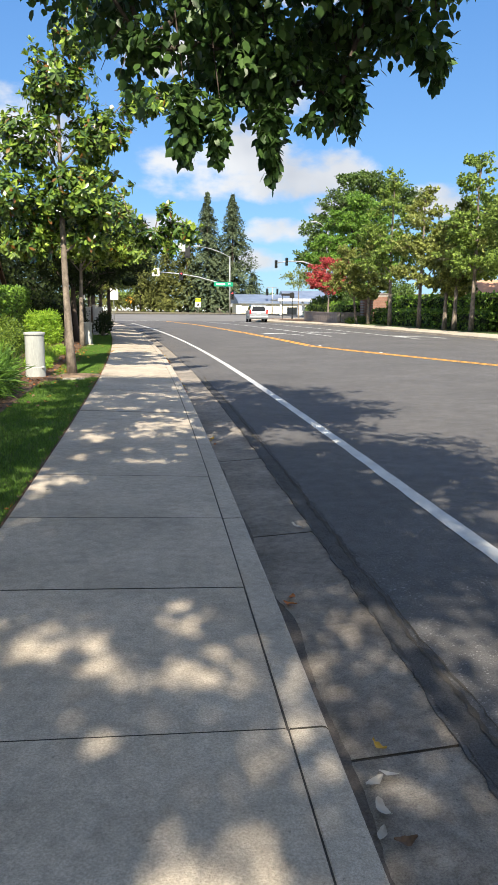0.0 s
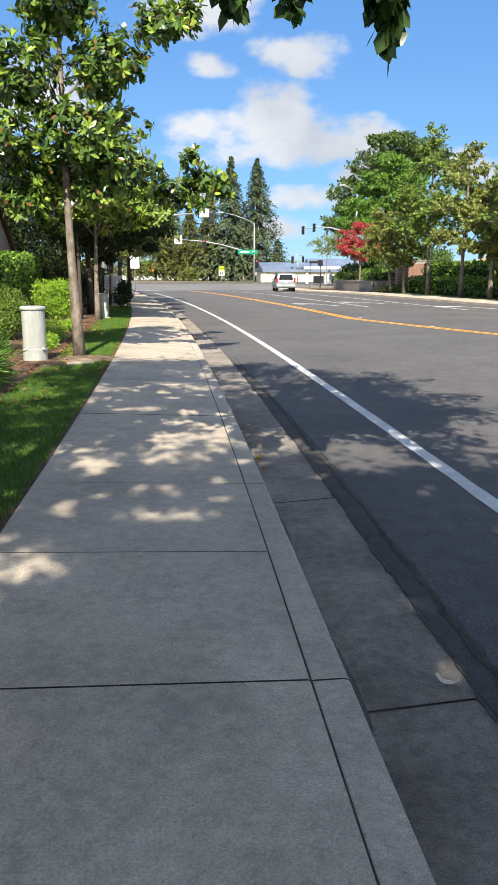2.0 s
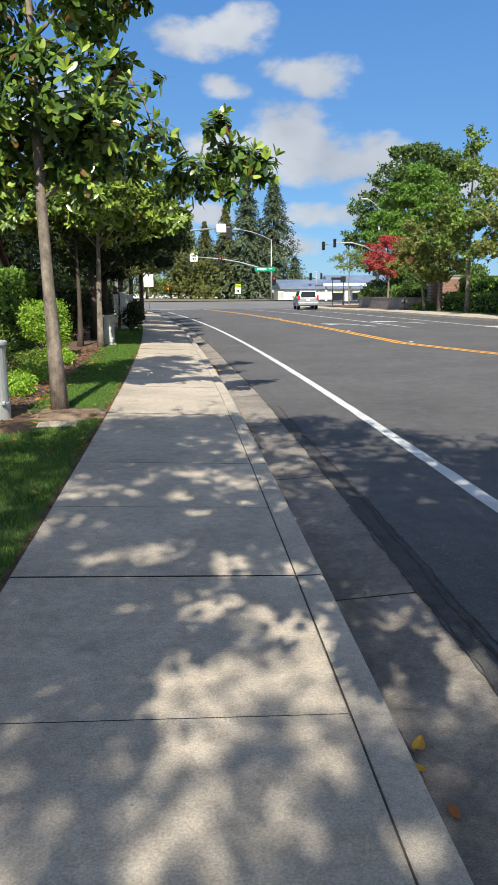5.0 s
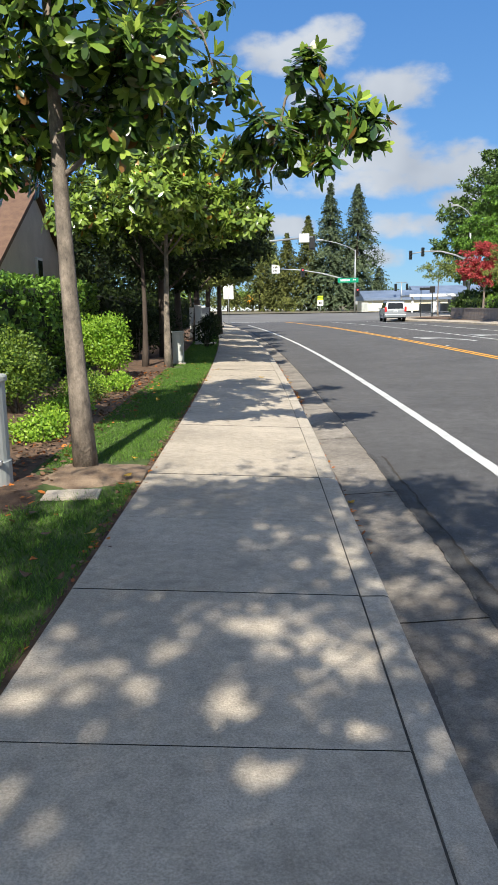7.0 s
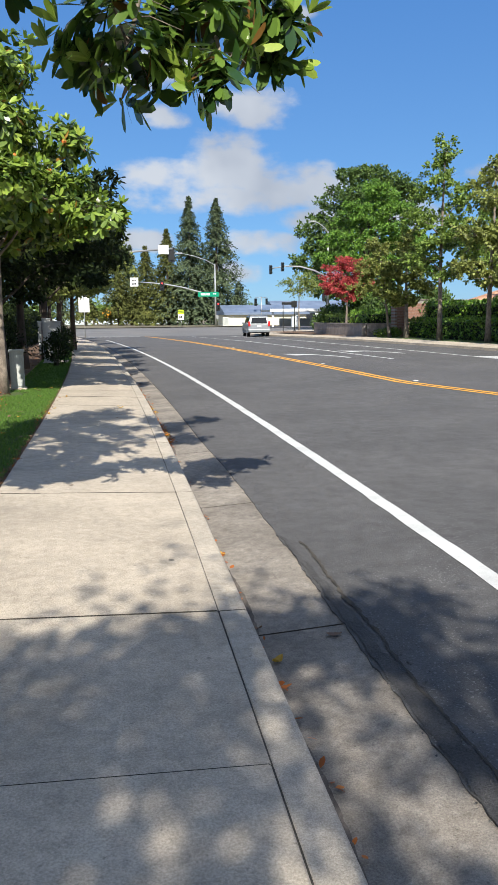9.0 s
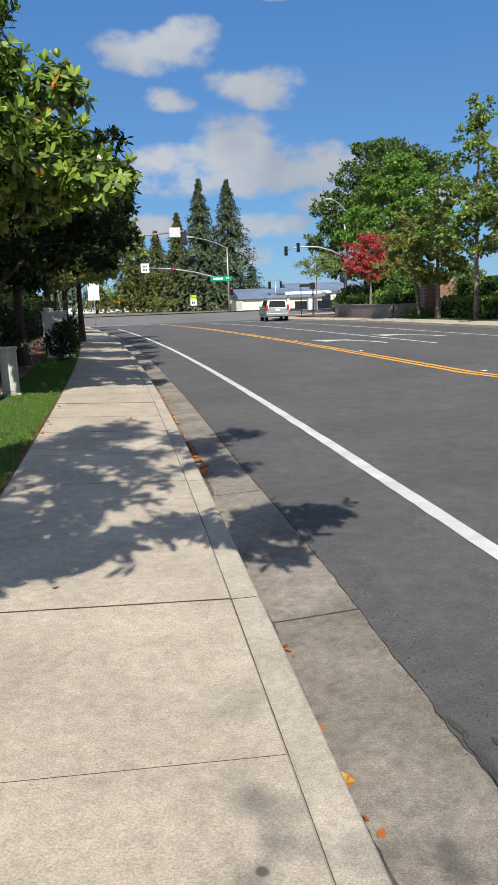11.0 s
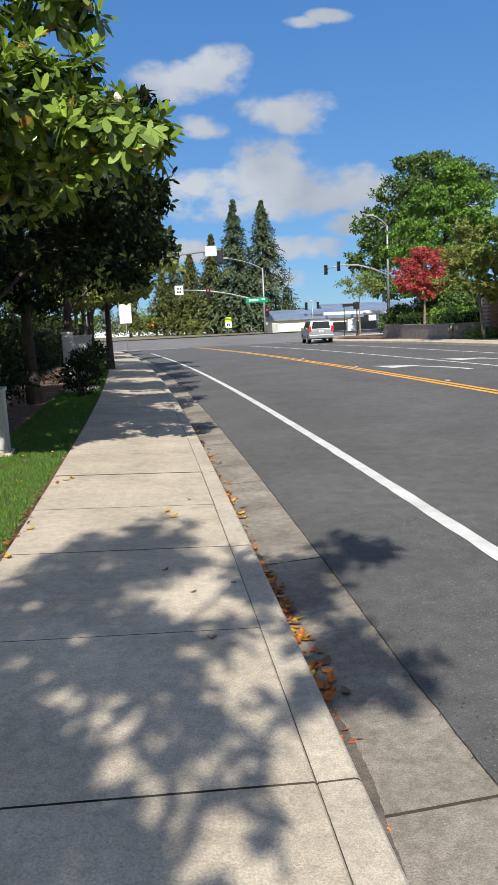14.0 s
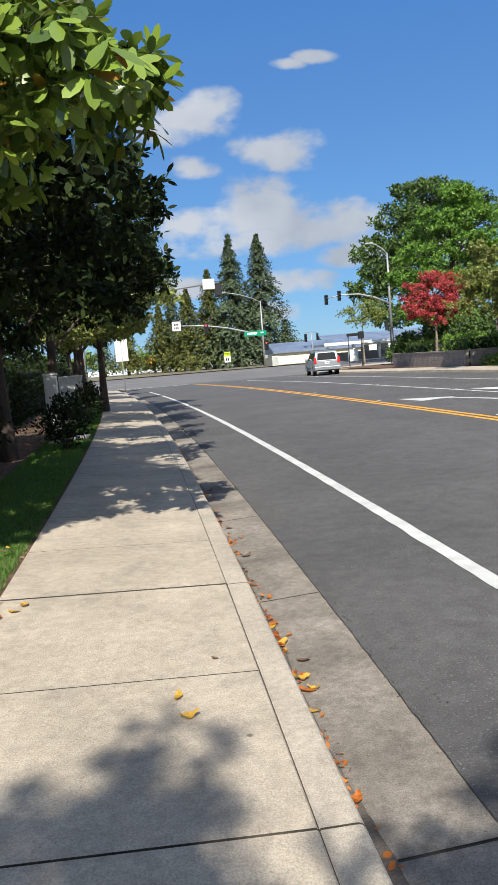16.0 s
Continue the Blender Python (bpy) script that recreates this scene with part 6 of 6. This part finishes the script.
for p in [(1.13, -1.0, 3.92), (1.5, -0.9, 4.3), (0.5, -1.9, 4.2), (0.1, -1.5, 4.9), (-0.4, -1.9, 4.5), (0.9, -1.6, 4.0), (0.0, -2.05, 3.9)]:
    p = near_tip(t2, p)
    for j in range(4):
        cone_on(t2, (p[0] + rs.uniform(-0.06, 0.06), p[1] + rs.uniform(-0.06, 0.06), p[2] + rs.uniform(-0.05, 0.05)), M_CONE, "seed_cluster", rs.uniform(0.022, 0.036))
for p in [(2.05, 0.3, 3.68), (2.4, -1.4, 3.65), (2.1, -1.5, 3.6), (0.9, -0.6, 5.3)]:
    of = t1 if p[0] < 2.08 else t2
    cone_on(of, near_tip(of, p) + np.array([0, 0, 0.06]), M_BUD, "flower_bud", 0.04)

# ---- fallen leaves ----
SLOPE = -0.045


def walk_z(d):
    return -0.037 + SLOPE * d


def gutter_z(d):
    return -0.195 + 0.024 * max(0.0, d - 0.17) / 0.51


def leaf_proto(seed, length, width, curl):
    g = random.Random(seed)
    n = 6
    V, F = [], []
    for i in range(n + 1):
        f = i / n
        w_ = width * math.sin(math.pi * (0.06 + 0.9 * f)) * g.uniform(0.85, 1.1)
        z = 0.01 + curl * (f - 0.5) ** 2 * 4
        V += [(length * (f - 0.5), -w_ / 2, z + curl * 0.6 * g.random()), (length * (f - 0.5), 0, z), (length * (f - 0.5), w_ / 2, z + curl * 0.8 * g.random())]
    for i in range(n):
        a = i * 3
        F += [(a, a + 3, a + 4, a + 1), (a + 1, a + 4, a + 5, a + 2)]
    me = bpy.data.meshes.new("fallen_leaf")
    me.from_pydata(V, [], F)
    return me


KINDS = []
for mat, col in ((M_ORANGE, "curled orange fallen leaf"), (M_YELLEAF, "yellow fallen leaf"), (M_BROWNLEAF, "dry brown fallen leaf"), (M_PALELEAF, "pale grey dried leaf")):
    for v in range(2):
        me = leaf_proto(5 + v * 7 + len(KINDS), 0.11, 0.055, 0.010 + 0.012 * v)
        me.materials.append(mat)
        KINDS.append((me, col))


def drop_leaf(d, y, kind, where, size=1.0):
    me, col = KINDS[kind % len(KINDS)]
    if d < -1.49:
        z = 0.06
    elif d < 0.15:
        z = walk_z(d) + 0.002
    elif d < 0.66:
        z = gutter_z(d) + 0.002
    else:
        z = road_z(d, y) + 0.003
    ob = new("fallen_leaf", me)
    ob.matrix_world = pose(off(d, y), y, z, rs.uniform(-12, 12), rs.uniform(-10, 10), rs.uniform(0, 360)) @ Matrix.Scale(size, 4)
    tagged(ob, col + " " + where, "fallen leaf", "fallen leaves")


for d, y, kd, sz in [(0.27, 3.85, 0, 0.9), (0.30, 3.95, 0, 0.7), (0.36, 2.45, 3, 0.6), (0.29, 2.25, 6, 0.8), (0.27, 2.1, 7, 0.8), (0.35, 2.28, 6, 0.7), (0.30, 1.95, 5, 0.7), (0.24, 2.0, 6, 0.6), (0.42, 1.45, 6, 0.7), (0.38, 1.35, 7, 0.8), (0.58, 5.25, 7, 0.9), (0.26, 8.8, 0, 0.6),
                     (0.19, 9.05, 2, 1.0), (0.25, 9.15, 3, 0.8), (0.24, 15.5, 3, 0.8), (0.22, 15.25, 0, 0.6), (0.2, 17.2, 2, 0.8), (0.58, 15.7, 4, 0.8), (0.2, 15.9, 5, 0.7)]:
    drop_leaf(d, y, kd, "in the gutter", sz)
for i in range(46):
    y = rs.choice([rs.uniform(21.9, 23.4), rs.uniform(23.5, 28), rs.uniform(26, 36)])
    drop_leaf(0.19 + abs(rs.gauss(0, 0.05)), y, rs.choice([0, 0, 1, 0, 2, 4, 5]), "against the kerb", rs.uniform(0.45, 0.95))
for i in range(34):
    y = rs.choice([rs.gauss(23.5, 0.12), rs.gauss(22.95, 0.2), rs.gauss(22.75, 0.12), rs.gauss(22.25, 0.05), rs.uniform(24.8, 26.2)])
    drop_leaf(0.20 + abs(rs.gauss(0, 0.035)), y, rs.choice([0, 1, 2, 3, 2, 4]), "against the kerb", rs.uniform(0.55, 0.95))
for d, y, kd in [(-0.4, 24.9, 2), (-0.36, 24.7, 3), (-1.35, 26.3, 2), (-1.42, 26.2, 0), (-1.3, 26.4, 3), (-0.3, 23.0, 4), (-0.2, 25.3, 4), (-0.25, 22.35, 5), (-0.45, 23.4, 5), (-1.42, 24.5, 2), (-1.45, 23.8, 3), (-0.9, 18.8, 4)]:
    drop_leaf(d, y, kd, "on the sidewalk", 0.75 if kd < 4 else 0.4)
for i in range(40):
    drop_leaf(rs.uniform(-2.6, -1.55), rs.choice([rs.uniform(10, 17), rs.uniform(20, 29)]), rs.choice([0, 2, 3, 4, 5, 4]), "on the lawn", rs.uniform(0.5, 1.1))

M_SILT = surface("gutter_silt", (0.075, 0.062, 0.052), (0.18, 0.15, 0.122), 5.0, 90.0, 0.95, 0.9, 0.01, fine_mix=0.8, speck=0.6)


def silt(y0, y1, wide, seed):
    """A ragged tongue of dried silt along the foot of the kerb."""
    g = random.Random(seed)
    V, F = [], []
    n = int((y1 - y0) / 0.03)
    for i in range(n + 1):
        y = y0 + (y1 - y0) * i / n
        swell = 0.35 + 0.65 * abs(math.sin(y * 1.17 + seed)) * (0.6 + 0.4 * math.sin(y * 3.1 + seed * 2))
        w_ = wide * min(1.0, 6 * i / n, 6 * (n - i) / n) * max(0.1, swell) + g.uniform(-0.004, 0.004)
        w_ = max(0.006, w_)
        V += [(off(0.166, y), y, gutter_z(0.17) + 0.008), (off(0.17 + w_ * 0.5, y), y, gutter_z(0.17 + w_ * 0.5) + 0.006), (off(0.17 + w_, y), y, gutter_z(0.17 + w_) + 0.0012)]
    for i in range(n):
        for j in (0, 1):
            a = i * 3 + j
            F.append((a, a + 1, a + 4, a + 3))
    tagged(mesh_part("gutter_silt", V, F, M_SILT), "dark dried silt along the foot of the kerb", "dirt", kind="structure")


silt(0.2, 4.3, 0.12, 1)
silt(4.6, 7.9, 0.06, 2)
silt(8.2, 13.4, 0.07, 3)
silt(13.6, 19.5, 0.07, 4)
silt(19.8, 29.0, 0.08, 5)
silt(29.2, 44.0, 0.09, 6)

# dry litter on the bed and in the trimmed lawn edge
rl = np.random.default_rng(55)
for mat, n, label in ((M_BROWNLEAF, 2600, "dry brown leaf litter on the planting bed"), (M_ORANGE, 900, "rusty leaf litter on the planting bed")):
    y = np.where(rl.random(n) < 0.75, rl.uniform(13.5, 26.0, n), rl.uniform(5.0, 44.0, n))
    d = np.where(rl.random(n) < 0.72, rl.normal(-2.75, 0.28, n), rl.normal(-1.53, 0.03, n))
    P = np.stack([1.024 - 0.00102 * (y - 24) ** 2 + d, y, np.where(d < -2.2, 0.048, 0.018) + rl.uniform(0, 0.02, n)], 1)
    k = rl.uniform(0.5, 1.2, n) * np.where(d < -2.2, 1.0, 0.6)
    a = rl.uniform(0, 6.3, n)
    D = np.stack([np.cos(a), np.sin(a), rl.normal(0, 0.25, n)], 1)
    tagged(leaves_mesh("leaf_litter", P, D, unit(np.array([0, 0, 1.0]) + rl.normal(size=(n, 3)) * 0.35), 0.07 * k, 0.035 * k, mat, None), label, "leaf litter", kind="stuff")

n = 420
y = np.where(rl.random(n) < 0.6, rl.uniform(21.5, 31.0, n), rl.uniform(14.0, 44.0, n))
y += 0.15 * np.sin(y * 5.0)
d = 0.185 + np.abs(rl.normal(0, 0.03, n))
P = np.stack([1.024 - 0.00102 * (y - 24) ** 2 + d, y, -0.186 + rl.uniform(0, 0.012, n)], 1)
a = rl.uniform(0, 6.3, n)
D = np.stack([np.cos(a), np.sin(a), rl.normal(0, 0.3, n)], 1)
k = rl.uniform(0.5, 1.3, n)
tagged(leaves_mesh("leaf_litter", P, D, unit(np.array([0, 0, 1.0]) + rl.normal(size=(n, 3)) * 0.4), 0.042 * k, 0.022 * k, M_ORANGE, None), "small rusty leaf fragments along the kerb", "leaf litter", kind="stuff")

# ---- sidewalk slabs, kerb stones and gutter pans ----
J0, STEP = 2.40, 1.342
JOINT_SHIFT = {1: 0.04, 2: 0.05, 3: 0.04, 4: 0.06, 5: 0.055, 6: 0.05, 8: 0.02, 10: 0.01, 12: 0.02, 13: -0.06, 14: -0.01, 15: -0.075, 17: -0.095, 18: 0.01, 19: -0.05, 21: -0.04}


def joint_y(i):
    return J0 + STEP * i + JOINT_SHIFT.get(i, 0.0)


bed_mesh = strip("sidewalk", -1.57, 0.69, -13, 77, -0.10, -0.26, M_SOIL, 1.0)
sidewalk = tagged(bed_mesh, "grey concrete sidewalk of scored slabs with kerb and gutter", "sidewalk", kind="structure")


def piece(name, prof, y0, y1, material, tilt=0.0, segs=2):
    """A length of an extruded section that follows the street's curve."""
    V, F = [], []
    n = len(prof)
    for i in range(segs + 1):
        y = y0 + (y1 - y0) * i / segs
        for d, z in prof:
            V.append((off(d, y), y, z + tilt * (i / segs - 0.5)))
    for i in range(segs):
        for j in range(n - 1):
            a = i * n + j
            F.append((a, a + 1, a + n + 1, a + n))
    F.append(tuple(range(n))[::-1])
    F.append(tuple(range(segs * n, segs * n + n)))
    ob = mesh_part(name, V, F, material, sidewalk)
    ob.data.materials.append(M_JOINT)
    for p in list(ob.data.polygons)[-2:]:
        p.material_index = 1
    return ob


for i in range(-10, 55):
    y0, y1 = joint_y(i), joint_y(i + 1)
    g0, g1 = (0.0065, 0.0035) if i % 2 == 0 else (0.0035, 0.0065)
    h = rnd.uniform(-0.0015, 0.0015)
    a, b = -1.50, -0.0035 if y0 < 13.5 else -0.0016
    prof = [(a, -0.12), (a, walk_z(a) - 0.012 + h), (a + 0.012, walk_z(a) + h), (b - 0.008, walk_z(b) + h), (b, walk_z(b) - 0.008 + h), (b, -0.12)]
    piece("paving_slab", prof, y0 + g0, y1 - g1, M_CONCRETE, rnd.uniform(-0.003, 0.003))
for i in range(-10, 56):
    y = joint_y(i)
    a, b = -1.495, 0.66
    V = [(off(d, y + e), y + e, z) for e in (-0.014, 0.014) for d, z in ((a, walk_z(a) - 0.009), (0.0, walk_z(0.0) - 0.009), (0.14, walk_z(0.1) - 0.012), (0.17, gutter_z(0.2) - 0.008), (b, gutter_z(b) - 0.008))]
    mesh_part("joint_filler", V, [(j, j + 1, j + 6, j + 5) for j in range(4)], M_JOINT, sidewalk)
V = [(off(d, y), y, walk_z(0) - 0.007) for y in [-11 + 1.0 * i for i in range(88)] for d in (-0.012, 0.012)]
mesh_part("joint_filler", V, [(2 * j, 2 * j + 1, 2 * j + 3, 2 * j + 2) for j in range(87)], M_JOINT, sidewalk)
for i in range(-10, 55, 2):
    y0, y1 = joint_y(i) + 0.005, joint_y(i + 2) - 0.005
    zt = walk_z(0.07)
    k0 = 0.0035 if y0 < 13.5 else 0.0016
    piece("kerb_stone", [(k0, -0.2), (k0, zt - 0.004), (k0 + 0.0045, zt), (0.125, zt - 0.001), (0.140, zt - 0.005), (0.149, zt - 0.014), (0.153, zt - 0.032), (0.168, -0.197), (0.168, -0.25)], y0, y1, M_KERB, rnd.uniform(-0.002, 0.002))
    piece("gutter_pan", [(0.165, -0.25), (0.169, gutter_z(0.17)), (0.25, gutter_z(0.2)), (0.690, gutter_z(0.690)), (0.698, gutter_z(0.70) - 0.006), (0.698, -0.25)], y0 + 0.003, y1 - 0.003, M_GUTTER)
near_corner = mesh_part("corner_pavement", [(-60, 77.2, 0.0), (-1.3, 77.2, 0.0), (-1.0, 76.2, 0.0), (-2.4, 76.2, 0.02), (-60, 76.2, 0.02)], [(0, 1, 2, 3, 4)], M_CONCRETE)
tagged(near_corner, "concrete pavement turning the near corner", "sidewalk", kind="structure")
